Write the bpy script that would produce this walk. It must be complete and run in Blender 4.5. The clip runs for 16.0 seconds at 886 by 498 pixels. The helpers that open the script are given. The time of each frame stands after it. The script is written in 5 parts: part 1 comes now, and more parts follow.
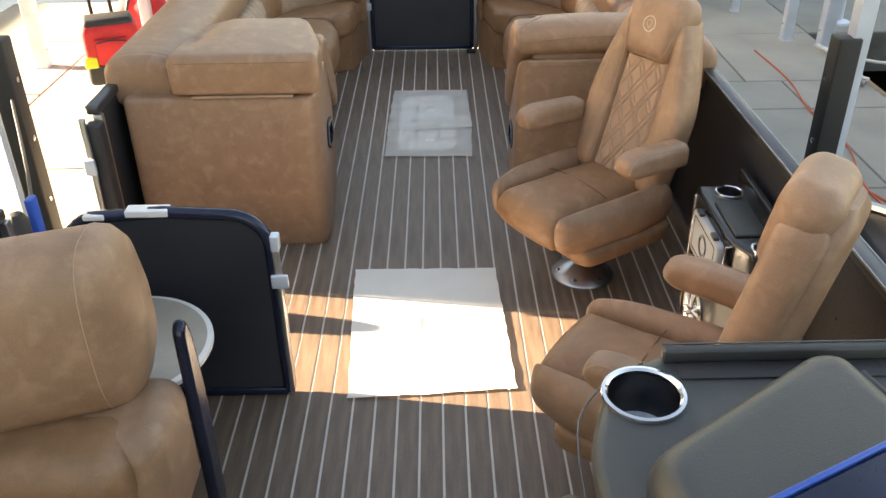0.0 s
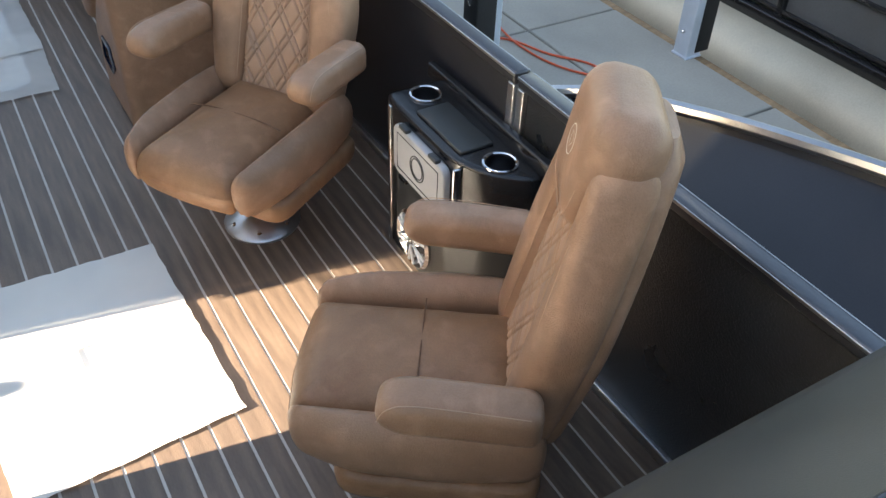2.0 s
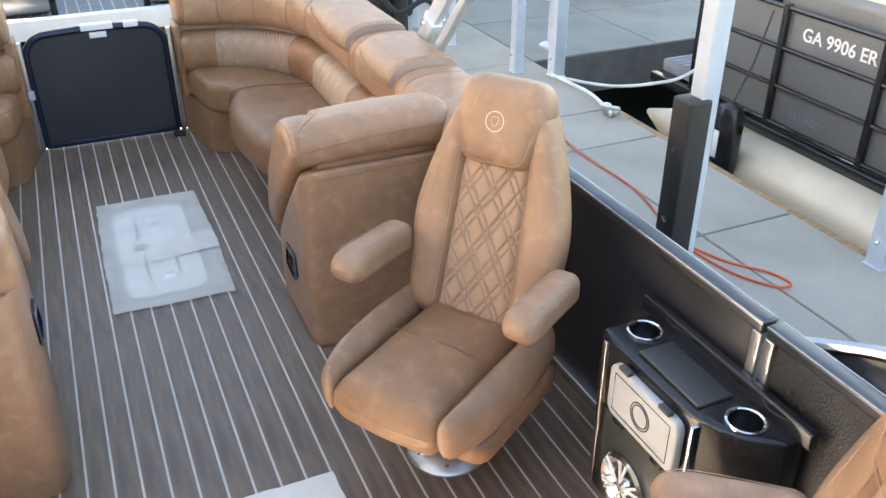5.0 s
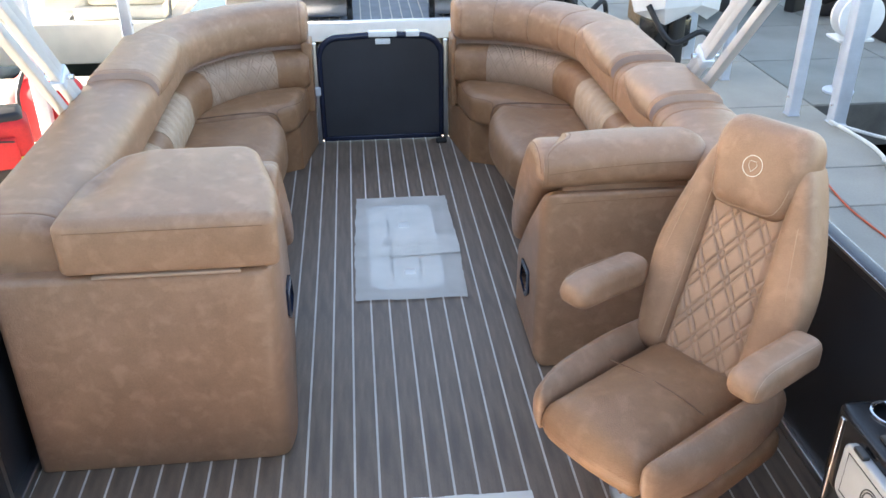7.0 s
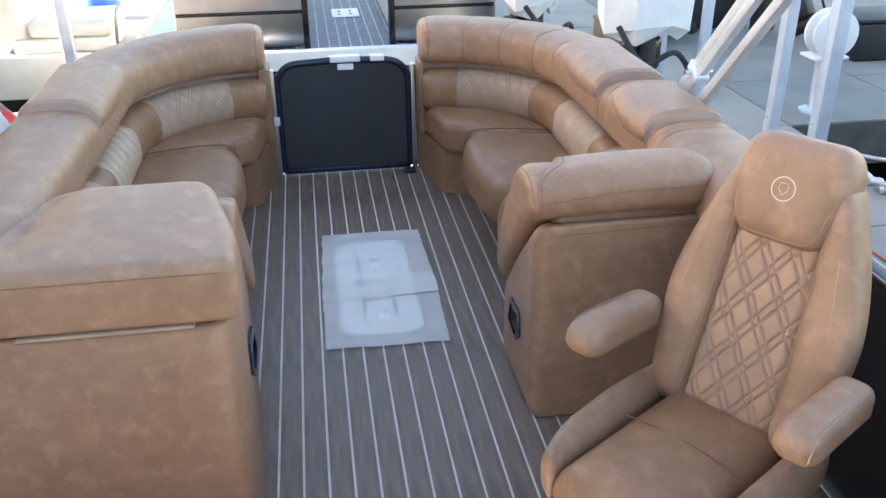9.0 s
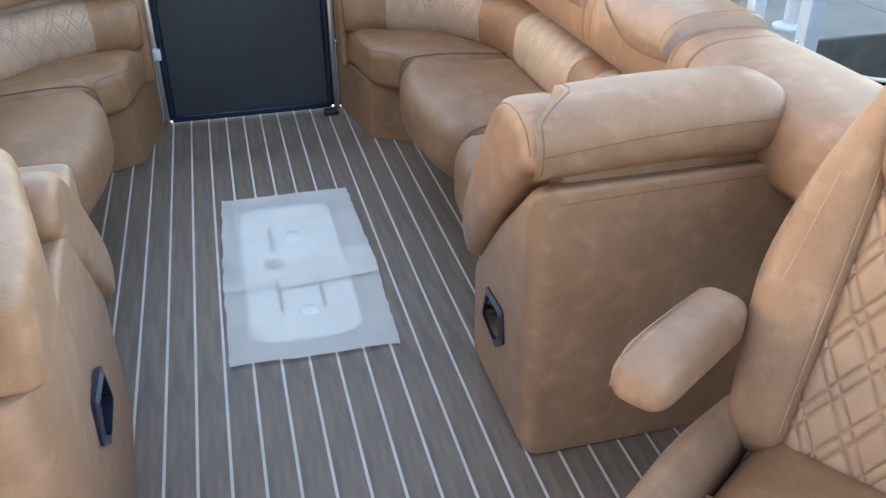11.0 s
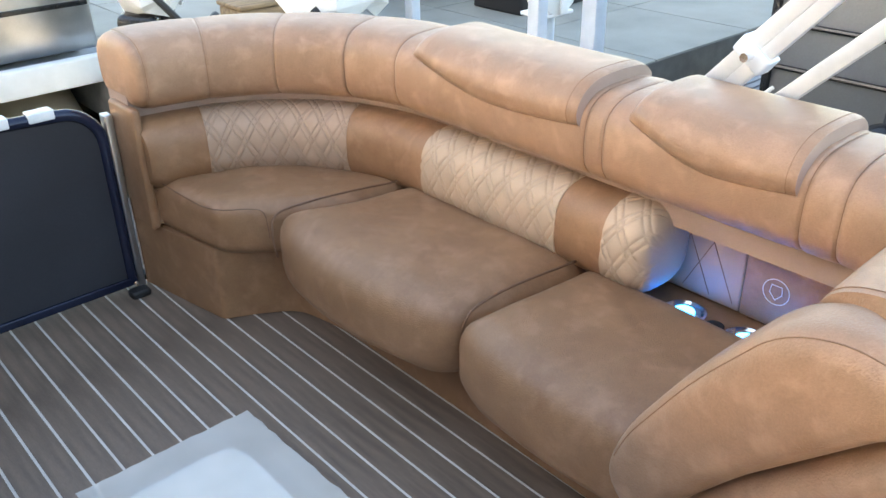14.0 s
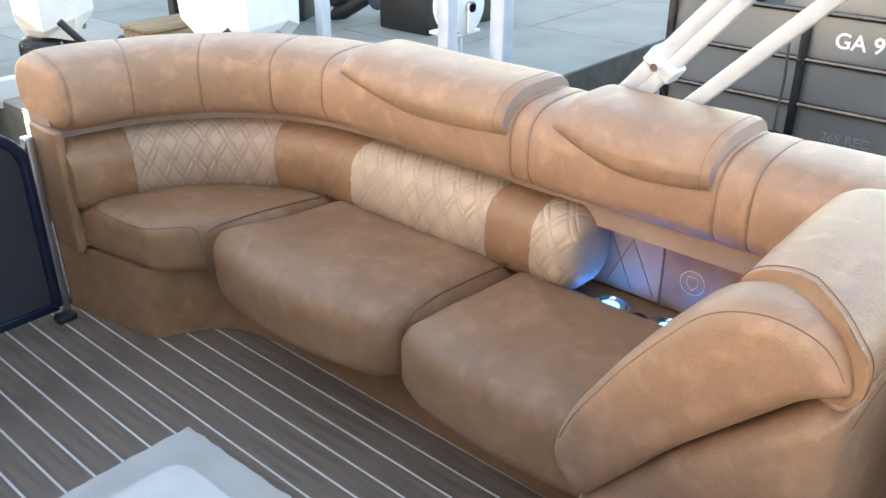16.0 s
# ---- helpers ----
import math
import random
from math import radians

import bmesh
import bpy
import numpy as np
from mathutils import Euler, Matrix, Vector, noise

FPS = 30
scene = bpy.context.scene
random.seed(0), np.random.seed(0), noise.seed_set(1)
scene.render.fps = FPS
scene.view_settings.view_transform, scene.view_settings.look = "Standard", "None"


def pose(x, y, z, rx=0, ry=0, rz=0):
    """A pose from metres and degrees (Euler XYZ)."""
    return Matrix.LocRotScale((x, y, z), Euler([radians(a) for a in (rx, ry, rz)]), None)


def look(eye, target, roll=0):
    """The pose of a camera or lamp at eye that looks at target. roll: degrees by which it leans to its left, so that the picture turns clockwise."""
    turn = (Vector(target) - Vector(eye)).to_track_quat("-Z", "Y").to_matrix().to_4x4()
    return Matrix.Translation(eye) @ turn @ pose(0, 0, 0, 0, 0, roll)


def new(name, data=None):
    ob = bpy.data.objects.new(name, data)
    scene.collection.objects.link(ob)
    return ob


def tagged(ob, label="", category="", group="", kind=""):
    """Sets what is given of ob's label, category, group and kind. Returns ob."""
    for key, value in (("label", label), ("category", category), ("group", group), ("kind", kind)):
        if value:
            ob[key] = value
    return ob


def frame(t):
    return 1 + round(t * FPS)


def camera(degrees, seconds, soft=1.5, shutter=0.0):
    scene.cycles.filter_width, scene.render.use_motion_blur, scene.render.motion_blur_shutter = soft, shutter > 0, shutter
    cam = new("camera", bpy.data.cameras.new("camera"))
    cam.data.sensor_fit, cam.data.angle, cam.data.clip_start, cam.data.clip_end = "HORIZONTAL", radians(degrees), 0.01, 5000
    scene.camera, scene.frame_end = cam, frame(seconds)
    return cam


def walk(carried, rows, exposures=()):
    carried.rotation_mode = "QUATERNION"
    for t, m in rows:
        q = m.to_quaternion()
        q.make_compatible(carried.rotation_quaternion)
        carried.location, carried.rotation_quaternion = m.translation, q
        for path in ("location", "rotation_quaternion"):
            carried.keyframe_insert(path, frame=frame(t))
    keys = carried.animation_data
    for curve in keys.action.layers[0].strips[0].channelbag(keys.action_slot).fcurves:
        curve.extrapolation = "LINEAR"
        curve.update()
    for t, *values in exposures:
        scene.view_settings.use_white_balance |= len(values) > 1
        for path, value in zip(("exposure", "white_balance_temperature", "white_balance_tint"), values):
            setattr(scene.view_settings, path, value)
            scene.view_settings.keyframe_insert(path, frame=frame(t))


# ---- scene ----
cam = camera(54.7, 16.0)
PATH = [
    (0, (0.002, 0.818, 1.801), (0.007, 2.536, 0.777), -0.9),
    (0.5, (-0.127, 0.93, 1.811), (-0.097, 2.667, 0.82), 0.1),
    (1, (-0.156, 1.073, 1.797), (0.041, 2.802, 0.81), 0.7),
    (1.5, (-0.091, 1.339, 1.721), (0.44, 2.884, 0.568), -0.0),
    (2, (-0.078, 1.552, 1.699), (0.73, 2.843, 0.404), 2.5),
    (2.5, (-0.146, 1.748, 1.677), (0.88, 2.857, 0.367), 5.7),
    (3, (-0.173, 1.842, 1.666), (0.87, 2.928, 0.35), 5.8),
    (3.5, (-0.162, 1.877, 1.699), (0.881, 3.044, 0.454), 3.3),
    (4, (-0.161, 1.888, 1.722), (0.828, 3.18, 0.559), 1.1),
    (4.5, (-0.175, 1.901, 1.732), (0.702, 3.343, 0.659), 0.2),
    (5, (-0.223, 1.921, 1.758), (0.48, 3.505, 0.759), -0.0),
    (5.2, (-0.216, 1.915, 1.747), (0.395, 3.554, 0.778), -0.2),
    (7.3, (-0.202, 1.903, 1.783), (-0.039, 3.65, 0.822), -0.3),
    (7.5, (-0.185, 1.92, 1.788), (-0.022, 3.663, 0.822), -0.3),
    (8, (-0.186, 1.988, 1.771), (-0.04, 3.739, 0.816), -0.7),
    (8.5, (-0.228, 2.113, 1.691), (-0.005, 3.889, 0.799), -0.4),
    (9, (-0.239, 2.189, 1.657), (0.028, 3.958, 0.762), -0.6),
    (9.5, (-0.183, 2.341, 1.55), (0.149, 4.101, 0.659), -0.7),
    (9.7, (-0.161, 2.392, 1.528), (0.172, 4.149, 0.632), -0.8),
    (11.8, (-0.198, 3.411, 1.303), (0.511, 4.947, 0.237), -0.1),
    (12, (-0.262, 3.52, 1.306), (0.565, 5.009, 0.259), 0.1),
    (12.5, (-0.352, 3.754, 1.334), (0.645, 5.153, 0.311), -0.3),
    (13, (-0.358, 3.967, 1.344), (0.697, 5.37, 0.387), -1.6),
    (13.5, (-0.449, 4.056, 1.352), (0.642, 5.442, 0.409), -1.5),
    (14, (-0.582, 4.068, 1.362), (0.588, 5.388, 0.417), -0.9),
    (14.5, (-0.624, 4.059, 1.351), (0.657, 5.295, 0.439), -0.3),
    (15, (-0.657, 4.07, 1.363), (0.66, 5.269, 0.454), -0.2),
    (15.5, (-0.676, 4.054, 1.364), (0.659, 5.244, 0.468), 0.2),
    (16, (-0.688, 4.056, 1.369), (0.65, 5.237, 0.466), 0.0),
]
EXPOSURE = [(0.0, 3.5, 9300, 16), (0.5, 3.38, 7900, 14), (1.5, 3.36, 7500, 13), (2.5, 3.5, 7300, 12.5), (3.5, 3.7, 7200, 13), (5.0, 4.1, 7700, 15), (8.0, 3.82, 6900, 15), (9.5, 3.81, 6950, 14.5), (12.0, 4.25, 7450, 11.5), (14.5, 4.25, 7450, 12), (16.0, 4.24, 7500, 12)]
walk(cam, [(t, look(eye, target, roll)) for t, eye, target, roll in PATH], EXPOSURE)

# ---- light ----
SUN_EL, SUN_AZ = 16.0, (1.0, -0.17)          # elevation; the way the light travels in plan
world = bpy.data.worlds.new("sky")
scene.world = world
world.use_nodes = True
sky = world.node_tree.nodes.new("ShaderNodeTexSky")
sky.sky_type = 'NISHITA'
sky.sun_disc = False
sky.sun_elevation = radians(SUN_EL)
sky.sun_rotation = math.atan2(-SUN_AZ[0], -SUN_AZ[1])
bg = world.node_tree.nodes["Background"]
bg.inputs[1].default_value = 0.062
world.node_tree.links.new(sky.outputs[0], bg.inputs[0])
sun = new("sun", bpy.data.lights.new("sun", 'SUN'))
sun.data.energy, sun.data.angle, sun.data.color = 5.0, radians(0.6), (1.0, 0.92, 0.81)
sun.matrix_world = look((-20, 3, 9), (-20 + SUN_AZ[0], 3 + SUN_AZ[1], 9 - math.tan(radians(SUN_EL)) * math.hypot(*SUN_AZ)))

# ---- materials ----


def material(name, base, rough=0.5, metal=0.0, vary=0.15, scale=8.0, fine=120.0, bump=0.1, spec=0.5, stretch=(1, 1, 1), tint=None, coat=0.0, scuff=0.0):
    """A surface with stains at one scale and grain at a finer one."""
    m = bpy.data.materials.new(name)
    m.use_nodes = True
    nt = m.node_tree
    n, l = nt.nodes, nt.links
    p = n["Principled BSDF"]
    p.inputs["Roughness"].default_value, p.inputs["Metallic"].default_value = rough, metal
    p.inputs["Specular IOR Level"].default_value = spec
    p.inputs["Coat Weight"].default_value = coat
    co = n.new("ShaderNodeTexCoord")
    mp = n.new("ShaderNodeMapping")
    mp.inputs["Scale"].default_value = stretch
    l.new(co.outputs["Object"], mp.inputs[0])
    a, b = n.new("ShaderNodeTexNoise"), n.new("ShaderNodeTexNoise")
    a.inputs["Scale"].default_value, a.inputs["Detail"].default_value, a.inputs["Roughness"].default_value = scale, (9 if scuff else 5), (0.66 if scuff else 0.5)
    b.inputs["Scale"].default_value, b.inputs["Detail"].default_value = fine, 3
    l.new(mp.outputs[0], a.inputs[0])
    l.new(mp.outputs[0], b.inputs[0])
    mix = n.new("ShaderNodeMix")
    mix.data_type = 'RGBA'
    hi = tint or tuple(min(1, c * (1 + vary)) for c in base)
    mix.inputs["A"].default_value = (*[c * (1 - vary) for c in base], 1)
    mix.inputs["B"].default_value = (*hi, 1)
    ramp = n.new("ShaderNodeMapRange")
    ramp.inputs["From Min"].default_value, ramp.inputs["From Max"].default_value = 0.32, 0.68
    l.new(a.outputs[0], ramp.inputs[0])
    l.new(ramp.outputs[0], mix.inputs["Factor"])
    fine_mix = n.new("ShaderNodeMix")
    fine_mix.data_type, fine_mix.blend_type = 'RGBA', 'OVERLAY'
    fine_mix.inputs["Factor"].default_value = vary
    l.new(mix.outputs["Result"], fine_mix.inputs["A"])
    l.new(b.outputs[0], fine_mix.inputs["B"])
    l.new(fine_mix.outputs["Result"], p.inputs["Base Color"])
    rr = n.new("ShaderNodeMapRange")
    rr.inputs["To Min"].default_value, rr.inputs["To Max"].default_value = max(0, rough - 0.08), min(1, rough + 0.08)
    l.new(a.outputs[0], rr.inputs[0])
    l.new(rr.outputs[0], p.inputs["Roughness"])
    if scuff:
        sc, sr, sm = n.new("ShaderNodeTexNoise"), n.new("ShaderNodeMapRange"), n.new("ShaderNodeMix")
        sc.inputs["Scale"].default_value, sc.inputs["Detail"].default_value, sc.inputs["Distortion"].default_value = 19, 13, 0.3
        l.new(mp.outputs[0], sc.inputs[0])
        sr.inputs["From Min"].default_value, sr.inputs["From Max"].default_value, sr.inputs["To Max"].default_value = 0.51, 0.70, scuff
        l.new(sc.outputs[0], sr.inputs[0])
        sm.data_type = 'RGBA'
        sm.inputs["B"].default_value = (*[min(1, c * 1.5 + 0.05) for c in base], 1)
        l.new(sr.outputs[0], sm.inputs["Factor"])
        l.new(fine_mix.outputs["Result"], sm.inputs["A"])
        l.new(sm.outputs["Result"], p.inputs["Base Color"])
    if bump:
        bp = n.new("ShaderNodeBump")
        bp.inputs["Strength"].default_value, bp.inputs["Distance"].default_value = bump, 0.002
        l.new(b.outputs[0], bp.inputs["Height"])
        l.new(bp.outputs[0], p.inputs["Normal"])
        if scuff:
            wv = n.new("ShaderNodeBump")
            wv.inputs["Strength"].default_value, wv.inputs["Distance"].default_value = 0.12, 0.006
            l.new(a.outputs[0], wv.inputs["Height"])
            l.new(wv.outputs[0], bp.inputs["Normal"])
    return m


LEATHER = material("tan_leather", (0.325, 0.184, 0.109), 0.43, vary=0.15, scale=9, fine=300, bump=0.5, spec=0.45, tint=(0.36, 0.207, 0.127), scuff=0.36)
LEATHER_DK = material("seat_leather", (0.285, 0.142, 0.071), 0.46, vary=0.17, scale=9, fine=300, bump=0.5, spec=0.45, tint=(0.32, 0.170, 0.085), scuff=0.32)
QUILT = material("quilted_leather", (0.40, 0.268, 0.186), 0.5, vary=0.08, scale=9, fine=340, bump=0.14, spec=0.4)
QUILT_CHAIR = material("quilted_chair_leather", (0.37, 0.228, 0.148), 0.48, vary=0.08, scale=9, fine=340, bump=0.14, spec=0.42)
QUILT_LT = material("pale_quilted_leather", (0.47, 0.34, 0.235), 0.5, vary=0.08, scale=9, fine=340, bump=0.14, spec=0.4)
BAND = material("taupe_band", (0.34, 0.24, 0.20), 0.45, vary=0.1, scale=9, fine=300, bump=0.1)
THREAD = material("thread", (0.46, 0.30, 0.20), 0.7, vary=0.1, fine=400)
STITCH = material("brown_stitching", (0.24, 0.125, 0.068), 0.7, vary=0.1, fine=400)
SEAM = material("dark_seam", (0.15, 0.07, 0.033), 0.6, vary=0.1)
BLACK = material("black_panel", (0.017, 0.018, 0.022), 0.36, vary=0.25, scale=3, fine=260, bump=0.12)
# black panel colour lifted towards blue in place of a sky reflection
GATE = material("sky_tinted_gate_panel", (0.026, 0.028, 0.036), 0.5, vary=0.2, scale=3, fine=260, bump=0.1)
FRAME = material("navy_frame", (0.018, 0.024, 0.05), 0.22, metal=0.3, vary=0.2)
DARKPLASTIC = material("grey_plastic", (0.036, 0.039, 0.038), 0.42, vary=0.12, scale=5, fine=420, bump=0.2)
BLACKPLASTIC = material("black_plastic", (0.014, 0.014, 0.015), 0.2, vary=0.2, fine=300)
RAIL = material("dark_anodised_rail", (0.10, 0.103, 0.11), 0.34, metal=0.8, vary=0.12, fine=120, bump=0.05)
DULL_STEEL = material("dull_cup_steel", (0.20, 0.205, 0.215), 0.3, metal=1.0, vary=0.1, fine=90, bump=0.03)
ALU = material("aluminium", (0.48, 0.49, 0.50), 0.32, metal=1.0, vary=0.08, fine=90, bump=0.03)
CHROME = material("chrome", (0.75, 0.75, 0.76), 0.1, metal=1.0, vary=0.05, bump=0)
PLANK = material("deck_plank", (0.168, 0.117, 0.083), 0.47, vary=0.26, scale=5, fine=70, bump=0.35, stretch=(9, 1, 1))
CAULK = material("deck_caulk", (0.60, 0.55, 0.48), 0.6, vary=0.1)
# one concrete in two tones: port brightness and starboard shade are in the colours
SUNLIT_CONCRETE = material("sunlit_dock_concrete", (0.42, 0.385, 0.315), 0.85, vary=0.1, scale=2.2, fine=90, bump=0.2)
CONCRETE = material("dock_concrete", (0.335, 0.312, 0.265), 0.85, vary=0.12, scale=2.2, fine=90, bump=0.2)
# the same concrete darkened, so the far dock's shade is in its colour
SHADED_CONCRETE = material("shaded_dock_concrete", (0.225, 0.225, 0.20), 0.85, vary=0.14, scale=2.2, fine=90, bump=0.2)
JOINT = material("dock_joint", (0.13, 0.125, 0.115), 0.95, vary=0.2)
WOOD = material("dock_timber", (0.30, 0.19, 0.10), 0.75, vary=0.3, scale=4, fine=60, bump=0.3, stretch=(1, 8, 8))
SATIN = material("satin_aluminium", (0.60, 0.62, 0.65), 0.42, metal=0.3, vary=0.08, fine=80, bump=0.04)
STEEL = material("painted_steel", (0.62, 0.68, 0.76), 0.4, metal=0.35, vary=0.08, fine=60, bump=0.05)
WHITE = material("white_plastic", (0.78, 0.78, 0.77), 0.4, vary=0.05)
CREAM = material("cream_vinyl", (0.74, 0.69, 0.58), 0.45, vary=0.05, fine=300)
RED = material("red_fabric", (0.5, 0.02, 0.025), 0.7, vary=0.2)
YELLOW = material("lime_trim", (0.6, 0.68, 0.05), 0.6, vary=0.1)
ORANGE = material("orange_cord", (0.65, 0.09, 0.03), 0.5, vary=0.1)
BLUE = material("blue_plastic", (0.015, 0.09, 0.42), 0.35, vary=0.1)
GREYHULL = material("grey_hull", (0.16, 0.165, 0.17), 0.35, metal=0.3, vary=0.12, scale=2)
HULL = material("pontoon_tube", (0.52, 0.46, 0.35), 0.45, metal=0.2, vary=0.15, scale=2)
GREYDECK = material("grey_deck", (0.20, 0.22, 0.25), 0.6, vary=0.15, fine=90)
ROPE = material("white_rope", (0.66, 0.66, 0.62), 0.8, vary=0.1, fine=200)
TEXTURED = material("textured_black_panel", (0.02, 0.021, 0.022), 0.3, vary=0.3, scale=6, fine=210, bump=0.9)
HATCH = material("hatch_plastic", (0.74, 0.72, 0.67), 0.5, vary=0.06)
RUBBER = material("black_rubber", (0.015, 0.015, 0.016), 0.55, vary=0.2)
SHADE_SHEET = material("shade_sheet", (0.55, 0.56, 0.57), 0.5, metal=0.2, vary=0.08)
WATER = material("dark_water", (0.012, 0.03, 0.028), 0.08, vary=0.2, scale=0.8, fine=6, bump=0.4)


def glow(name, colour, strength):
    m = bpy.data.materials.new(name)
    m.use_nodes = True
    p = m.node_tree.nodes["Principled BSDF"]
    p.inputs["Base Color"].default_value = (*colour, 1)
    p.inputs["Emission Color"].default_value = (*colour, 1)
    p.inputs["Emission Strength"].default_value = strength
    return m


def sheet_material(thin, thick):
    """Thin translucent protective film."""
    m = bpy.data.materials.new("translucent_film")
    m.use_nodes = True
    n, l = m.node_tree.nodes, m.node_tree.links
    p = n["Principled BSDF"]
    p.inputs["Base Color"].default_value = (0.84, 0.80, 0.72, 1)
    p.inputs["Roughness"].default_value = 0.75
    p.inputs["Specular IOR Level"].default_value = 0.2
    t = n.new("ShaderNodeBsdfTransparent")
    mx = n.new("ShaderNodeMixShader")
    nz = n.new("ShaderNodeTexNoise")
    nz.inputs["Scale"].default_value = 6
    co = n.new("ShaderNodeTexCoord")
    l.new(co.outputs["Object"], nz.inputs[0])
    mr = n.new("ShaderNodeMapRange")
    mr.inputs["To Min"].default_value, mr.inputs["To Max"].default_value = thin, thick
    l.new(nz.outputs[0], mr.inputs[0])
    l.new(mr.outputs[0], mx.inputs[0])
    l.new(t.outputs[0], mx.inputs[1])
    l.new(p.outputs[0], mx.inputs[2])
    l.new(mx.outputs[0], n["Material Output"].inputs[0])
    return m


FILM = sheet_material(0.40, 0.62)
THICK_FILM = sheet_material(0.80, 0.94)
LED = glow("blue_led", (0.004, 0.20, 1.0), 2.4)

# ---- mesh helpers ----


def part(name, bm, mat, parent=None, label="", smooth=True):
    """Links a bmesh as one mesh object under a thing or a part."""
    bmesh.ops.recalc_face_normals(bm, faces=bm.faces[:])
    me = bpy.data.meshes.new(name)
    bm.to_mesh(me)
    bm.free()
    me.materials.append(mat)
    if smooth:
        me.shade_smooth()
        me.set_sharp_from_angle(angle=radians(38))
    ob = new(name, me)
    if parent is not None:
        ob.parent = parent
    if label:
        tagged(ob, label)
    return ob


def thing(name, label, category, group="", kind="", at=(0, 0, 0), turn=0):
    ob = new(name)
    ob.empty_display_size = 0.1
    ob.matrix_basis = pose(*at, 0, 0, turn)
    return tagged(ob, label, category, group, kind)


def rbox(x0, x1, y0, y1, z0, z1, r=0.01, seg=3, bm=None, m=None):
    """A box with rounded edges."""
    bm = bm or bmesh.new()
    c = Matrix.Translation(((x0 + x1) / 2, (y0 + y1) / 2, (z0 + z1) / 2)) @ Matrix.Diagonal((x1 - x0, y1 - y0, z1 - z0, 1))
    if m is not None:
        c = m @ c
    vs = bmesh.ops.create_cube(bm, size=1, matrix=c)["verts"]
    r = min(r, 0.49 * min(abs(x1 - x0), abs(y1 - y0), abs(z1 - z0)))
    if r > 0.0005:
        es = list({e for v in vs for e in v.link_edges})
        bmesh.ops.bevel(bm, geom=es, offset=r, segments=seg, profile=0.5, affect='EDGES')
    return bm


def rings(bm, loops, closed=True, caps=True):
    """Skin a list of equal-length vertex loops."""
    vs = [[bm.verts.new(p) for p in lp] for lp in loops]
    n = len(vs[0])
    for a, b in zip(vs, vs[1:]):
        for i in range(n if closed else n - 1):
            j = (i + 1) % n
            bm.faces.new((a[i], a[j], b[j], b[i]))
    if caps and closed:
        bm.faces.new(vs[0][::-1])
        bm.faces.new(vs[-1])
    return vs


def tube(pts, r, seg=8, bm=None):
    """A round bar along points."""
    bm = bm or bmesh.new()
    pts = [Vector(p) for p in pts]
    loops = []
    ref = None
    for i, p in enumerate(pts):
        d = (pts[min(i + 1, len(pts) - 1)] - pts[max(i - 1, 0)]).normalized()
        if ref is None:
            ref = Vector((0, 0, 1)) if abs(d.z) < 0.9 else Vector((1, 0, 0))
        u = d.cross(ref).normalized()
        w = u.cross(d).normalized()
        ref = w
        loops.append([p + r * (math.cos(a) * u + math.sin(a) * w) for a in [2 * math.pi * k / seg for k in range(seg)]])
    rings(bm, loops)
    return bm


def bar(a, b, w, h, r=0.004, bm=None):
    """A rectangular bar from a to b."""
    a, b = Vector(a), Vector(b)
    d = b - a
    q = d.to_track_quat('Z', 'Y').to_matrix().to_4x4()
    return rbox(-w / 2, w / 2, -h / 2, h / 2, 0, d.length, r, 2, bm, Matrix.Translation(a) @ q)


def disc(c, r, h, seg=28, bm=None, r2=None, m=None):
    bm = bm or bmesh.new()
    mm = Matrix.Translation(c) if m is None else m
    bmesh.ops.create_cone(bm, cap_ends=True, segments=seg, radius1=r, radius2=r if r2 is None else r2, depth=h, matrix=mm)
    return bm


def lathe(profile, seg=28, at=(0, 0, 0), bm=None, m=None, caps=True):
    """Turn a profile of (radius, z) about the upright axis."""
    bm = bm or bmesh.new()
    mm = Matrix.Translation(at) if m is None else m
    loops = [[mm @ Vector((max(r, 0.0004) * math.cos(a), max(r, 0.0004) * math.sin(a), z)) for a in [2 * math.pi * k / seg for k in range(seg)]] for r, z in profile]
    rings(bm, loops, caps=caps)
    return bm


def smooth_line(pts, n):
    """Catmull-Rom through points, n steps a span."""
    P = [Vector(p) for p in pts]
    out = []
    for i in range(len(P) - 1):
        p0, p1, p2, p3 = P[max(i - 1, 0)], P[i], P[i + 1], P[min(i + 2, len(P) - 1)]
        for k in range(n):
            t = k / n
            out.append(0.5 * ((2 * p1) + (p2 - p0) * t + (2 * p0 - 5 * p1 + 4 * p2 - p3) * t * t + (3 * p1 - p0 - 3 * p2 + p3) * t ** 3))
    return out + [P[-1]]


def rounded_poly(pts, r, seg=5):
    """A closed outline in plan with rounded corners; r: one radius or one for each corner."""
    out = []
    n = len(pts)
    for i in range(n):
        p, a, b = Vector(pts[i]), Vector(pts[i - 1]), Vector(pts[(i + 1) % n])
        rr = r[i] if isinstance(r, (list, tuple)) else r
        da, db = (a - p), (b - p)
        rr = min(rr, da.length * 0.49, db.length * 0.49)
        s, e = p + da.normalized() * rr, p + db.normalized() * rr
        for k in range(seg + 1):
            t = k / seg
            out.append((1 - t) ** 2 * s + 2 * t * (1 - t) * p + t * t * e)
    return out


def inset(loop, d):
    """The outline moved inwards by d (counter-clockwise outlines)."""
    n = len(loop)
    out = []
    for i in range(n):
        a, p, b = loop[i - 1], loop[i], loop[(i + 1) % n]
        t = (b - a)
        t = t.normalized() if t.length > 1e-9 else Vector((1, 0))
        out.append(p + Vector((-t.y, t.x)) * d)
    return out


def area2(loop):
    return sum(loop[i - 1].x * loop[i].y - loop[i].x * loop[i - 1].y for i in range(len(loop)))


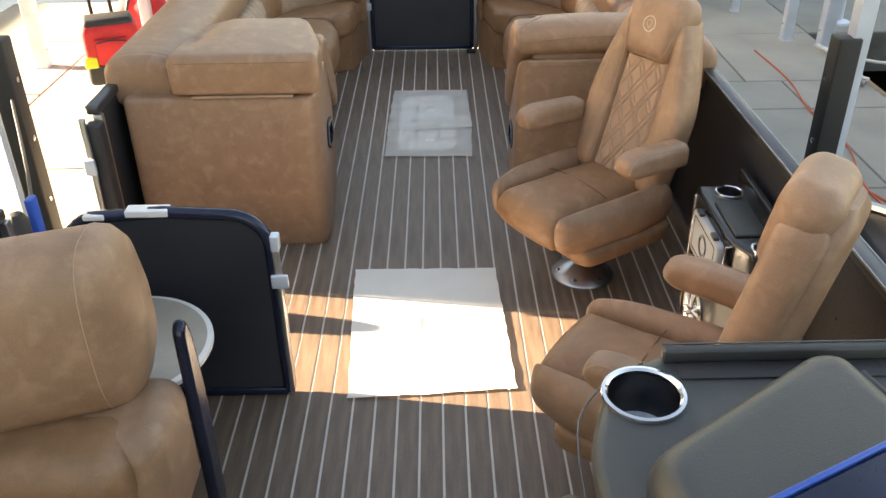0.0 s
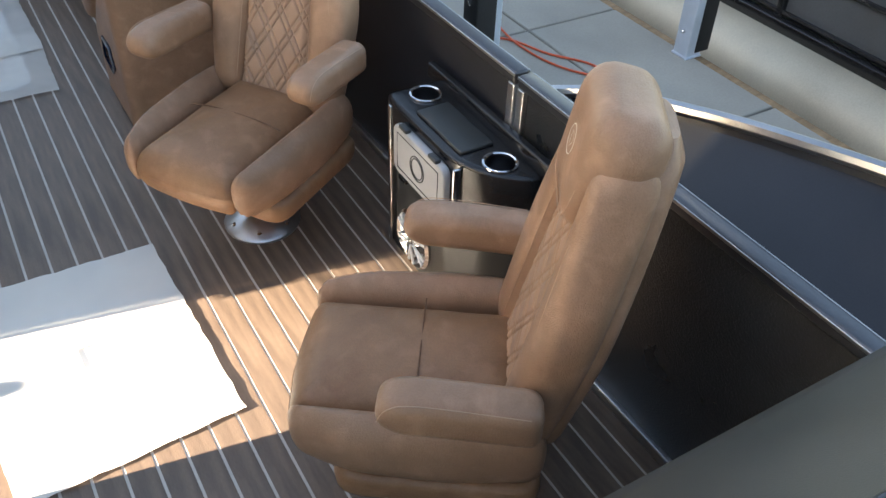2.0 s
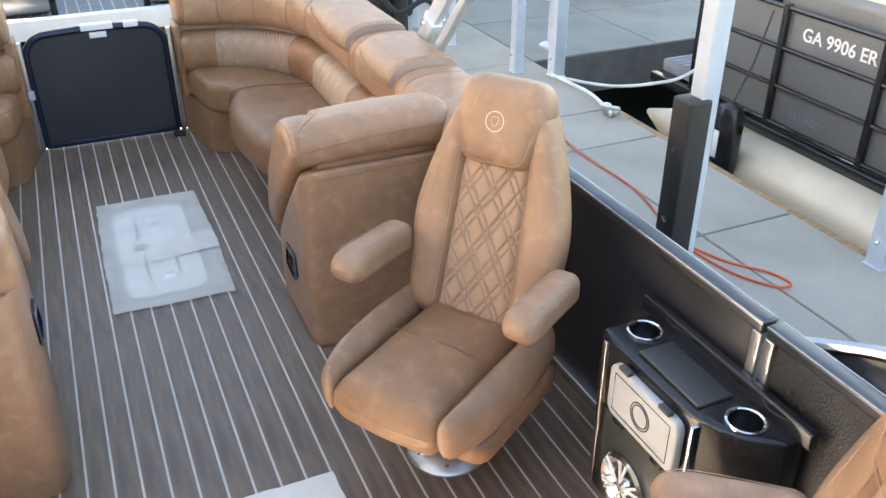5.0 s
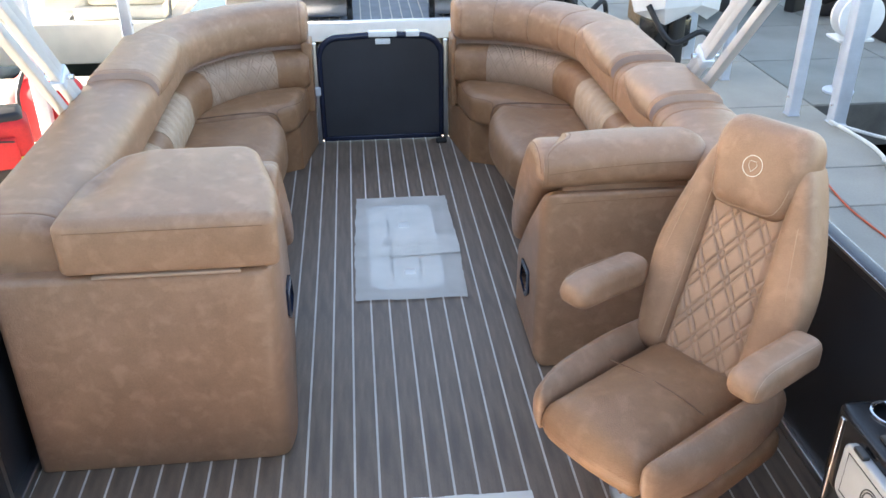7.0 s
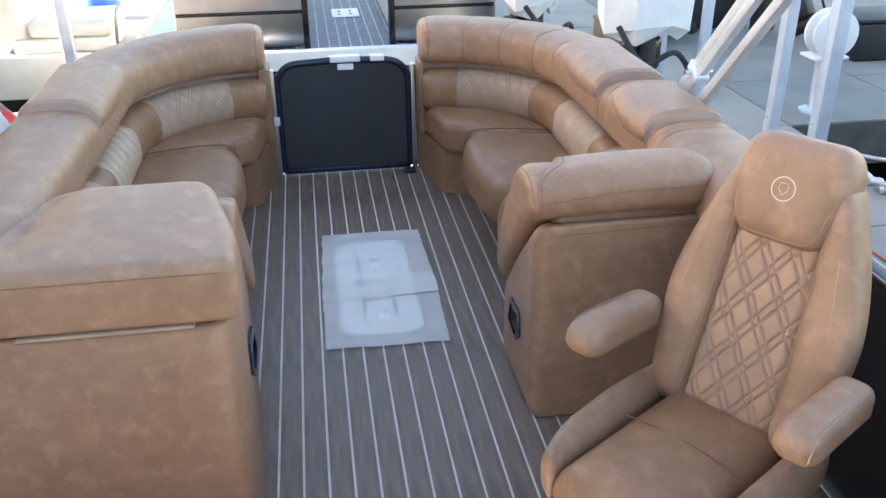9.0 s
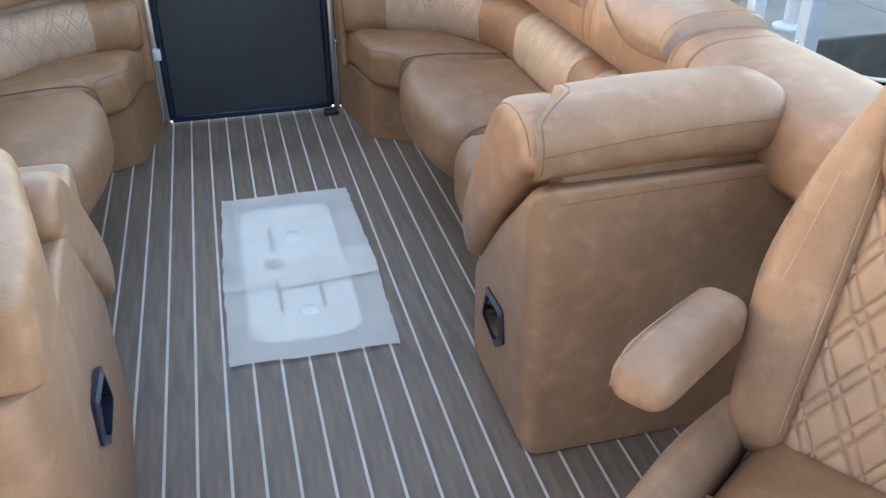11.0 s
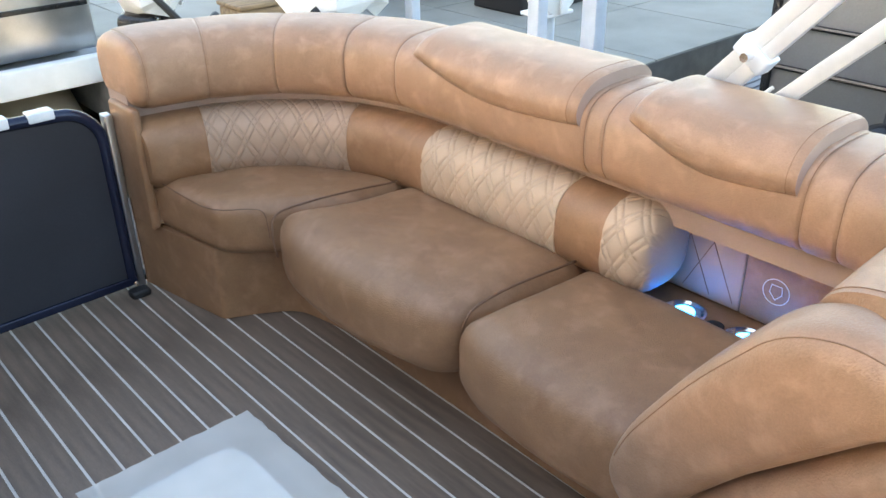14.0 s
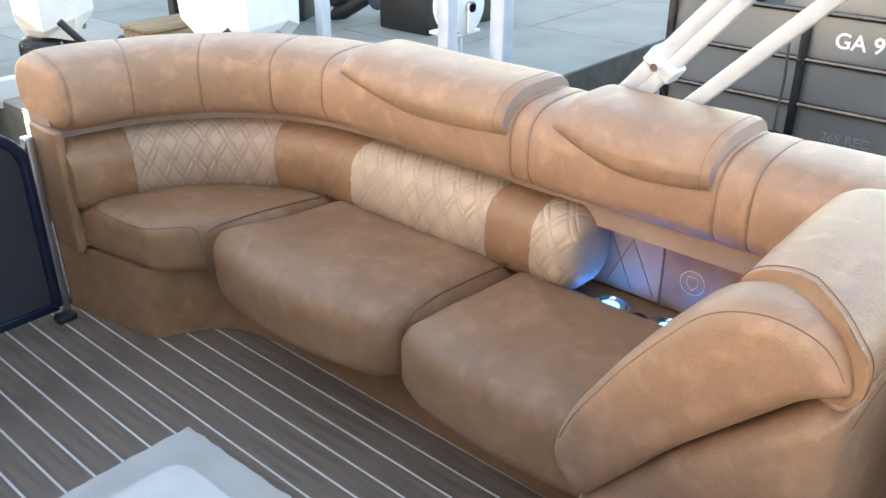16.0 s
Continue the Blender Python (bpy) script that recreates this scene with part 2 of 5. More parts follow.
def edge_distance(p, loop):
    """How far a point inside an outline lies from its rim."""
    best = 1e9
    for i in range(len(loop)):
        a, b = loop[i - 1], loop[i]
        ab = b - a
        t = max(0, min(1, (p - a).dot(ab) / max(ab.dot(ab), 1e-12)))
        best = min(best, (p - a - t * ab).length)
    return best


def resample(loop, step):
    """Points at even steps round a closed outline."""
    out = []
    for i in range(len(loop)):
        a, b = loop[i - 1], loop[i]
        n = max(1, int((b - a).length / step))
        out += [a + (b - a) * (k / n) for k in range(n)]
    return out


def cushion(outline, z0, z1, r_top, r_bot=0.01, puff=0.0, bm=None, m=None, centre=None, shape=None):
    """An upholstered slab over an outline in plan: soft rims, a slightly domed top; shape(x, y) adds height to the top."""
    bm = bm or bmesh.new()
    lp = [Vector(p) for p in outline]
    if area2(lp) < 0:
        lp = lp[::-1]
    lp = resample(lp, 0.03)
    c = Vector(centre) if centre else sum(lp, Vector((0, 0))) / len(lp)
    size = max((p - c).length for p in lp)
    ks = [0, 0.01, 0.03, 0.06, 0.1, 0.15, 0.21, 0.28, 0.4, 0.55, 0.72, 0.9]

    def drop(d, r):
        return 0.0 if d >= r else r * (1 - math.sqrt(max(0, 1 - (1 - d / r) ** 2)))

    def level(k, top):
        out = []
        for p in lp:
            q = p + (c - p) * k
            d = edge_distance(q, lp) if k else 0.0
            if top:
                z = z1 - drop(d, r_top) + puff * min(1, d / (0.5 * size)) + (shape(q.x, q.y) * min(1, d / max(r_top, 0.01)) if shape else 0)
            else:
                z = z0 + drop(d, r_bot)
            out.append((q.x, q.y, z))
        return out
    loops = [level(k, False) for k in ks[::-1]] + [level(k, True) for k in ks]
    if m is not None:
        loops = [[m @ Vector(p) for p in q] for q in loops]
    rings(bm, loops)
    return bm


YZ = Matrix(((0, 0, 1, 0), (1, 0, 0, 0), (0, 1, 0, 0), (0, 0, 0, 1)))


def extrude_yz(profile, x0, x1, r=0.02, puff=0.0, m=None, centre=None):
    """A side outline (y, z) drawn through from x0 to x1, with rounded rims."""
    mm = YZ if m is None else m @ YZ
    return cushion(profile, x0, x1, r, r, puff, m=mm, centre=centre)


def superloop(cd, cz, hw, hh, e=2.6, n=28):
    """A soft rounded profile in (d, z)."""
    out = []
    for k in range(n):
        a = 2 * math.pi * k / n
        c, s = math.cos(a), math.sin(a)
        out.append((cd + hw * math.copysign(abs(c) ** (2 / e), c), cz + hh * math.copysign(abs(s) ** (2 / e), s)))
    return out


def quilt_depth(u, v, pitch=0.07, w=0.0024):
    """How far stitched diamonds sink at (u, v) metres: paired rows, a narrow gap and a wide one."""
    best, soft = 1.0, 1.0
    for t in ((u + v * 0.62) / pitch, (u - v * 0.62) / pitch):
        f = (t - math.floor(t)) * pitch
        for line in (0.0, 0.27 * pitch, pitch):
            d = abs(f - line)
            best = min(best, d)
        soft = min(soft, f, pitch - f, abs(f - 0.27 * pitch))
    return 0.75 * math.exp(-(best / w) ** 1.6) + 0.30 * math.exp(-(soft / 0.008) ** 1.3)


def cut_with(ob, bm):
    """Sinks a hole of any shape into a part's mesh."""
    me = bpy.data.meshes.new("cutter")
    bm.to_mesh(me)
    bm.free()
    tool = new("cutter", me)
    md = ob.modifiers.new("hole", 'BOOLEAN')
    md.operation, md.object, md.solver = 'DIFFERENCE', tool, 'EXACT'
    bpy.context.view_layer.update()
    done = bpy.data.meshes.new_from_object(ob.evaluated_get(bpy.context.evaluated_depsgraph_get()))
    ob.modifiers.clear()
    ob.data = done
    bpy.data.objects.remove(tool)


def cut_round(ob, x, y, r, z0, z1):
    """Sinks a round hole into a part's mesh."""
    cut_with(ob, disc((x, y, (z0 + z1) / 2), r, z1 - z0, 36))


def cup_well(parent, x, y, z, r, depth, label):
    """A deep steel cup holder with a rolled rim and a drain."""
    ring = part("cup_holder", lathe([(r, z - 0.002), (r + 0.005, z), (r + 0.0045, z + 0.004), (r, z + 0.0048), (r - 0.003, z + 0.002), (r - 0.0035, z - 0.004)], 40, (x, y, 0), caps=False), CHROME, parent, label)
    part("well", lathe([(r - 0.0035, z - 0.003), (r - 0.0045, z - 0.02), (r - 0.006, z - depth + 0.006), (r - 0.012, z - depth), (0.0, z - depth - 0.001)], 40, (x, y, 0), caps=False), DULL_STEEL, ring, "dull steel cup well")
    part("drain", disc((x, y, z - depth + 0.0015), 0.008, 0.003, 16), RUBBER, ring)
    return ring


MID = -0.09                                   # the boat's centre line
STAR, PORT = 1.05, -1.23                      # the side fences' inner faces


def side(x, port):
    return 2 * MID - x if port else x


# back line of the lounges: straight along the side, then a quarter turn to the gate
ARC_X, ARC_Y, ARC_R = 0.29, 5.76, 0.53


def back_line(y_near, port, step=0.03):
    """(x, y, nx, ny) from the gate to the near end; the normal points to the fence."""
    out = []
    n = 22
    for k in range(n + 1):
        a = math.pi / 2 * (1 - k / n)
        out.append((ARC_X + ARC_R * math.cos(a), ARC_Y + ARC_R * math.sin(a), math.cos(a), math.sin(a)))
    k = int((ARC_Y - y_near) / step)
    for i in range(1, k + 1):
        out.append((ARC_X + ARC_R, ARC_Y + (y_near - ARC_Y) * i / k, 1.0, 0.0))
    return [(side(x, port), y, -nx if port else nx, ny) for x, y, nx, ny in out]


def cumulative(path):
    s = [0.0]
    for a, b in zip(path, path[1:]):
        s.append(s[-1] + math.hypot(b[0] - a[0], b[1] - a[1]))
    return s


def at_length(path, s, q):
    """The place and normal q metres along the path."""
    q = min(max(q, 0), s[-1])
    for i in range(len(s) - 1):
        if s[i + 1] >= q:
            f = (q - s[i]) / max(s[i + 1] - s[i], 1e-9)
            return [path[i][j] + f * (path[i + 1][j] - path[i][j]) for j in range(4)]
    return list(path[-1])


def sweep(path, q0, q1, profile, round_end=(0.0, 0.0), step=0.025, lift=None):
    """Skin a (d, z) profile along part of a path, with domed ends; lift(q, k) pushes a point off the profile."""
    s = cumulative(path)
    cd = sum(p[0] for p in profile) / len(profile)
    cz = sum(p[1] for p in profile) / len(profile)
    stations = []
    n = max(2, int((q1 - q0) / step))
    for i in range(n + 1):
        q = q0 + (q1 - q0) * i / n
        f = 0.0
        for edge, r in ((q - q0, round_end[0]), (q1 - q, round_end[1])):
            if r and edge < r:
                f = max(f, r * (1 - math.sqrt(max(0, 1 - (1 - edge / r) ** 2))))
        stations.append((q, f))
    loops = []
    N = len(profile)
    for q, f in stations:
        x, y, nx, ny = at_length(path, s, q)
        lp = []
        for k, (d, z) in enumerate(profile):
            if f:
                ln = math.hypot(d - cd, z - cz)
                g = max(0.05, 1 - f / ln)
                d, z = cd + (d - cd) * g, cz + (z - cz) * g
            if lift:
                a, b = profile[k - 1], profile[(k + 1) % N]
                td, tz = b[0] - a[0], b[1] - a[1]
                tl = math.hypot(td, tz) or 1
                h = lift(q, k)
                d, z = d + tz / tl * h, z - td / tl * h
            lp.append((x + nx * d, y + ny * d, z))
        loops.append(lp)
    bm = bmesh.new()
    rings(bm, loops)
    return bm

# ---- deck, fences, dock ----
PITCH, DECK_Y0, DECK_Y1 = 0.0707, -0.6, 6.5
floor = part("floor", rbox(PORT - 0.05, STAR + 0.05, DECK_Y0, DECK_Y1, -0.06, -0.0015, 0), CAULK)
tagged(floor, "pontoon boat deck in brown teak-look planks with pale caulk lines", "floor", kind="structure")

ground = part("ground", rbox(-60, 60, -60, 60, -1.2, -0.75, 0), WATER)
tagged(ground, "dark green marina water under the docks", "water", kind="structure")


def dock(name, x0, x1, y0, y1, label, z=-0.09):
    ob = part(name, rbox(x0, x1, y0, y1, z - 0.3, z - 0.012, 0), JOINT)
    return tagged(ob, label, "dock", kind="structure")


dock_right = dock("pavement_1", 1.22, 2.70, -4, 6.0, "grey concrete slab dock beside the boat")
dock_left = dock("pavement_2", -3.6, -1.42, -4, 8.2, "concrete slab dock beside the boat, its sunlit look put into the colour")
dock_far = dock("pavement_3", 1.22, 2.72, 6.0, 16, "grey concrete slab walkway beyond the stern")
dock_cross = dock("pavement_4", 2.72, 9.0, 7.0, 16, "grey concrete slab dock between the far slips")


def fence(name, x, y0, y1, label, z1=0.69, out=1, mat=BLACK):
    ob = thing(name, label, "fence", kind="structure")
    part("panel", rbox(min(x, x + out * 0.02), max(x, x + out * 0.02), y0 + 0.03, y1 - 0.03, 0.03, z1 - 0.035, 0.002), mat, ob)
    part("top_rail", rbox(x - 0.012, x + 0.032 if out > 0 else x + 0.012, y0, y1, z1 - 0.035, z1, 0.008) if out > 0 else rbox(x - 0.032, x + 0.012, y0, y1, z1 - 0.035, z1, 0.008), RAIL, ob, "dark anodised top rail")
    for dx in (-0.0125, 0.0325 * out if out > 0 else -0.0325):
        part("rail_edge", rbox(x + dx - 0.0015, x + dx + 0.0015, y0 + 0.002, y1 - 0.002, z1 - 0.011, z1 - 0.003, 0.001), ALU, ob, "bright aluminium rail edge")
    part("bottom_rail", rbox(x - 0.015, x + 0.03, y0, y1, 0.0, 0.032, 0.005), ALU, ob)
    for y in (y0, y1 - 0.03):
        part("post", rbox(x - 0.012, x + 0.02, y, y + 0.03, 0.032, z1 - 0.035, 0.004), ALU, ob)
    return ob


fence("fence_1", STAR, 3.04, 6.2, "black side fence panel with bright aluminium rails")
fence("fence_2", STAR, 0.2, 3.03, "black textured side fence panel with bright aluminium rails", mat=TEXTURED)
fence("fence_3", PORT, 3.72, 6.2, "black side fence panel behind the lounge", out=-1)
fence("fence_4", PORT, -0.6, 2.95, "black side fence panel beside the bow seat", out=-1)

# added out of view: its port edge cuts the sun to a low band
roof = part("roof", rbox(-10.9, -3.6, -12, 26, 3.4, 3.5, 0), SHADE_SHEET)
tagged(roof, "unseen roof slab added to port to keep high sun off the boat", "roof", kind="structure")

# added out of view: blocks low sky glow, leaves a slot for the sun
port_light_screen = part("port_light_screen", rbox(-11.7, -11.5, -14, 28, -0.75, 2.3, 0), SHADE_SHEET)
tagged(port_light_screen, "unseen low screen added to port to block horizon glow", "wall", kind="structure")

# ---- stern lounges ----
HEAD = superloop(0.13, 0.686, 0.145, 0.104, 3.0, 48)
BOLST = superloop(0.075, 0.455, 0.105, 0.106, 2.6, 40)


def seam_line(path, q, profile, off=0.0008, r=0.0014, span=None):
    s = cumulative(path)
    x, y, nx, ny = at_length(path, s, q)
    cd, cz = sum(p[0] for p in profile) / len(profile), sum(p[1] for p in profile) / len(profile)
    pts = []
    for d, z in profile:
        ln = math.hypot(d - cd, z - cz)
        d, z = cd + (d - cd) * (1 + off / ln), cz + (z - cz) * (1 + off / ln)
        pts.append((x + nx * d, y + ny * d, z))
    pts = pts[9:44] if span is None else [pts[i] for i in span]
    return tube(pts, r, 5)


def headrest(path, q0, q1, port):
    """A raised pillow on the back roll: flush at the far end, a step at the near end, a smile-shaped lower edge that overhangs."""
    s = cumulative(path)
    bm = bmesh.new()
    nu, nv = 44, 26
    cd, cz, e = 0.13, 0.686, 3.0
    grid = []

    def at(q, ang, h):
        x, y, nx, ny = at_length(path, s, q)
        c, sn = math.cos(ang), math.sin(ang)
        d = cd + (0.145 + h) * math.copysign(abs(c) ** (2 / e), c)
        return (x + nx * d, y + ny * d, cz + (0.104 + h) * math.copysign(abs(sn) ** (2 / e), sn))
    for i in range(nu + 1):
        u = i / nu
        low = 146 + 31 * math.sin(math.pi / 2 * min(1, u / 0.55)) - 6 * max(0, (u - 0.55) / 0.45) ** 2
        full = 0.033 * min(1, u / 0.07 + 0.03) ** 0.5
        if u > 0.95:
            full *= 0.82 + 0.18 * math.sqrt(max(0, 1 - ((u - 0.95) / 0.05) ** 2))
        row = []
        for j in range(nv + 1):
            v = (j / nv) ** 1.5
            lip = math.sqrt(max(0, 1 - (1 - min(1, v / 0.14)) ** 2))
            swell = 0.62 + 0.38 * math.sin(math.pi * min(1, v / 1.1))
            back = min(1, (1 - v) / 0.2) ** 0.5
            row.append(bm.verts.new(at(q0 + (q1 - q0) * u, radians(low + (48 - low) * v), -0.002 + full * lip * swell * back)))
        grid.append(row)
    for a, b in zip(grid, grid[1:]):
        for j in range(nv):
            bm.faces.new((a[j], a[j + 1], b[j + 1], b[j]))
    rim = bmesh.new()
    a = [rim.verts.new(v.co) for v in grid[-1]]
    b = [rim.verts.new(at(q1 + 0.004, radians(177 + (48 - 177) * (j / nv) ** 1.5), -0.006)) for j in range(nv + 1)]
    for j in range(nv):
        rim.faces.new((a[j], a[j + 1], b[j + 1], b[j]))
    edge = [grid[i][1].co.copy() for i in range(nu + 1)]
    end = [v.co.copy() for v in grid[-3]]
    return bm, rim, edge, end


def sag(x, y):
    """The unevenness of sat-on foam."""
    return 0.007 * noise.noise(Vector((x * 7, y * 7, 1.3))) + 0.003 * noise.noise(Vector((x * 22, y * 22, 4.1)))


def lounge(port):
    y_end = 3.95 if port else 4.02
    path = back_line(y_end, port)
    s = cumulative(path)
    L = s[-1]

    def q_of_y(y):
        return ARC_R * math.pi / 2 + (ARC_Y - y)
    ob = thing("lounge_sofa", "curved tan leather stern lounge with quilted lumbar roll and headrests", "sofa", "stern lounges")
    X = lambda x: side(x, port)
    P = lambda pts: [(X(x), y) for x, y in pts]
    # base
    bm = bmesh.new()
    foot = rounded_poly(P([(0.275, 6.46), (0.345, 6.085), (0.43, 6.045), (0.535, 5.975), (0.57, 5.80), (0.56, 4.60), (1.03, 4.60), (1.03, 6.1), (0.8, 6.46)]), [0.01, 0.012, 0.03, 0.05, 0.08, 0.01, 0.01, 0.3, 0.1])
    rings(bm, [[(p.x, p.y, z) for p in foot] for z in (0.002, 0.012, 0.12, 0.222, 0.232)])
    part("base", bm, LEATHER_DK, ob)
    # seats
    far = [(ARC_X + (ARC_R + 0.03) * math.cos(a), ARC_Y + (ARC_R + 0.03) * math.sin(a)) for a in [radians(6 + 84 * k / 8) for k in range(9)]]
    part("seat_cushion", cushion(rounded_poly(P([(0.29, 6.42), (0.345, 6.035), (0.455, 5.945), (0.62, 5.845)] + far), [0.01, 0.05, 0.03, 0.02] + [0.005] * 9), 0.225, 0.385, 0.05, 0.04, 0.006, shape=sag), LEATHER_DK, ob)
    f2 = [(0.455, 5.905), (0.40, 5.80), (0.375, 5.62), (0.385, 5.42), (0.42, 5.25), (0.48, 5.20)]
    part("seat_cushion", cushion(rounded_poly(P(f2 + [(0.62, 5.185), (0.86, 5.165), (0.86, 5.80), (0.62, 5.845)]), [0.03, 0.06, 0.08, 0.08, 0.05, 0.03, 0.02, 0.01, 0.01, 0.02]), 0.19, 0.392, 0.08, 0.06, 0.008, shape=sag), LEATHER_DK, ob)
    f3 = [(0.455, 5.20), (0.408, 5.10), (0.392, 4.9), (0.405, 4.68), (0.43, 4.45)]
    part("seat_cushion", cushion(rounded_poly(P(f3 + [(0.86, 4.45), (0.86, 5.165), (0.62, 5.185)]), [0.03, 0.06, 0.08, 0.06, 0.02, 0.02, 0.02, 0.02]), 0.18, 0.388, 0.08, 0.06, 0.008, shape=sag), LEATHER_DK, ob)
    part("end_panel", rbox(min(X(0.2735), X(0.325)), max(X(0.2735), X(0.30)), 6.31, 6.472, 0.2325, 0.60, 0.010), LEATHER_DK, ob)
    # recessed back wall and taupe band behind the rolls
    part("back_panel", sweep(path, 0.0, q_of_y(4.30), [(0.075, 0.52), (0.075, 0.625), (0.20, 0.625), (0.20, 0.52)]), BAND, ob, "taupe leather band under the back roll")
    part("back_core", sweep(path, 0.0, q_of_y(5.05), [(0.09, 0.20), (0.09, 0.53), (0.19, 0.53), (0.19, 0.20)]), BAND, ob)
    # back roll
    creases = (0.03, L - 0.06) if port else (0.03, 0.20, 0.39, 0.60, 0.775, q_of_y(5.17), q_of_y(5.12), q_of_y(4.67), q_of_y(4.60), L - 0.06)

    def panels(q, k):
        """Panels swell a little between their sunken seams."""
        d = min(abs(q - c) for c in creases)
        return 0.002 * min(1, d / 0.05) - 0.0034 * math.exp(-(d / 0.0035) ** 2)
    part("backrest_roll", sweep(path, 0.0, L, HEAD, (0.05, 0.05), 0.0032, panels), LEATHER, ob)
    for q in creases:
        part("seam", seam_line(path, q, HEAD, -0.0024, 0.0007), STITCH, ob, "brown sunken seam")
    for ya, yb in (((5.76, 5.165),) if port else ((5.76, 5.185), (5.07, 4.685))):
        pad_mesh, rim, edge, end = headrest(path, q_of_y(ya), q_of_y(yb), port)
        pillow = part("headrest", pad_mesh, LEATHER, ob, "raised tan leather headrest pillow")
        part("end_facing", rim, BAND, pillow, "taupe end facing")
        part("seam", tube(edge, 0.0011, 5), STITCH, pillow, "dark lower seam")
        part("seam", tube(end, 0.0009, 5), STITCH, pillow, "brown topstitching")
    # lumbar roll: plain lengths and quilted lengths
    fine = superloop(0.075, 0.455, 0.105, 0.106, 2.6, 270)

    girth = [0.0]
    for a, b in zip(fine, fine[1:]):
        girth.append(girth[-1] + math.hypot(b[0] - a[0], b[1] - a[1]))

    def quilted_fine(q, k):
        return 0.003 - 0.0045 * quilt_depth(q, girth[k], 0.068, 0.0020)
    q1a, q1b, q2a, q2b, qe = 0.17, 0.60, q_of_y(5.70), q_of_y(5.225), q_of_y(4.975)
    for a, b, ends in ((0.0, q1a, (0.02, 0)), (q1b, q2a, (0, 0)), (q2b, qe - 0.115, (0, 0))):
        part("lumbar_roll", sweep(path, a, b, BOLST, ends), LEATHER_DK, ob)
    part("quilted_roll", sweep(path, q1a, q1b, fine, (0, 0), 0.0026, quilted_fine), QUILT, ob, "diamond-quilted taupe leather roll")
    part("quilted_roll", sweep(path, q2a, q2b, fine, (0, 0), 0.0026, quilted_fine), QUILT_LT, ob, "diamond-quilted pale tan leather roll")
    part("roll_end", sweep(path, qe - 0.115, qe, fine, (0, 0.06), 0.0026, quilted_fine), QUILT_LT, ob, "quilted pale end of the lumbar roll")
    # nook behind the near seat: quilted wall, leather shelf, lit cup holders
    part("nook_shelf", rbox(min(X(0.84), X(1.02)), max(X(0.84), X(1.02)), 4.47, 5.05, 0.27, 0.315, 0.008), LEATHER_DK, ob, "brown leather shelf in the nook")
    wall = lambda a, b: (min(X(a), X(b)), max(X(a), X(b)))
    part("nook_wall", rbox(*wall(0.985, 1.02), 4.845, 5.08, 0.32, 0.62, 0.006), QUILT, ob, "quilted nook lining")
    part("nook_wall", rbox(*wall(0.983, 1.02), 4.50, 4.843, 0.32, 0.62, 0.006), LEATHER_DK, ob)
    for y0, y1 in ((4.86, 4.99), (4.92, 5.05), (4.99, 4.86), (5.05, 4.92)):
        part("seam", tube([(X(0.9845), y0, 0.335), (X(0.9845), y1, 0.60)], 0.0011, 5), STITCH, ob, "diagonal quilting stitch")
    part("emblem", tube([(X(0.981), 4.765 + y, 0.41 + z) for y, z in ((0.0, -0.019), (0.014, -0.004), (0.012, 0.015), (-0.012, 0.015), (-0.014, -0.004), (0.0, -0.019))], 0.0011, 5), CREAM, ob, "pale stitched shield emblem")
    for r in (0.030,):
        part("emblem", tube([(X(0.981), 4.765 + r * math.cos(a), 0.41 + r * math.sin(a)) for a in [2 * math.pi * k / 24 for k in range(25)]], 0.0011, 5), CREAM, ob, "pale stitched ring emblem")
    for y in (4.93, 4.775):
        holder = part("cup_holder", lathe([(0.047, 0.346), (0.050, 0.350), (0.044, 0.3525), (0.040, 0.349), (0.038, 0.347), (0.0, 0.3465)], 28, (X(0.905), y, -0.030)), CHROME, ob, "chrome-rimmed cup holder with a blue light")
        part("light_ring", lathe([(0.024, 0.3495), (0.0235, 0.3515), (0.018, 0.3505), (0.0, 0.350)], 24, (X(0.905), y, -0.030)), LED, holder, "glowing blue lamp")
    part("socket_cap", lathe([(0.022, 0.342), (0.022, 0.349), (0.016, 0.353), (0.0, 0.353)], 20, (X(0.90), 4.85, -0.028)), RUBBER, ob, "black round socket cap")
    # piping where the seats meet
    for pts in ([(0.418, 5.86, 0.27), (0.424, 5.885, 0.33), (0.455, 5.90, 0.374), (0.55, 5.87, 0.392), (0.66, 5.845, 0.394), (0.80, 5.815, 0.39)],
                [(0.47, 5.195, 0.24), (0.465, 5.195, 0.32), (0.49, 5.192, 0.375), (0.56, 5.185, 0.394), (0.66, 5.178, 0.396), (0.82, 5.163, 0.392)]):
        part("piping", tube(smooth_line([(X(x), y, z) for x, y, z in pts], 6), 0.003, 7), SEAM, ob, "dark brown seat piping")
    for pts in [[(0.312, 6.36, 0.379), (0.318, 6.10, 0.379), (0.345, 6.015, 0.378), (0.41, 5.965, 0.376), (0.44, 5.945, 0.36), (0.432, 5.915, 0.30)]]:
        part("seam", tube(smooth_line([(X(x), y, z + 0.003) for x, y, z in pts], 6), 0.0014, 5), SEAM, ob, "brown topstitched seat seam")
    return ob, path


lounge(False)
lounge(True)

# ---- captain's chairs ----


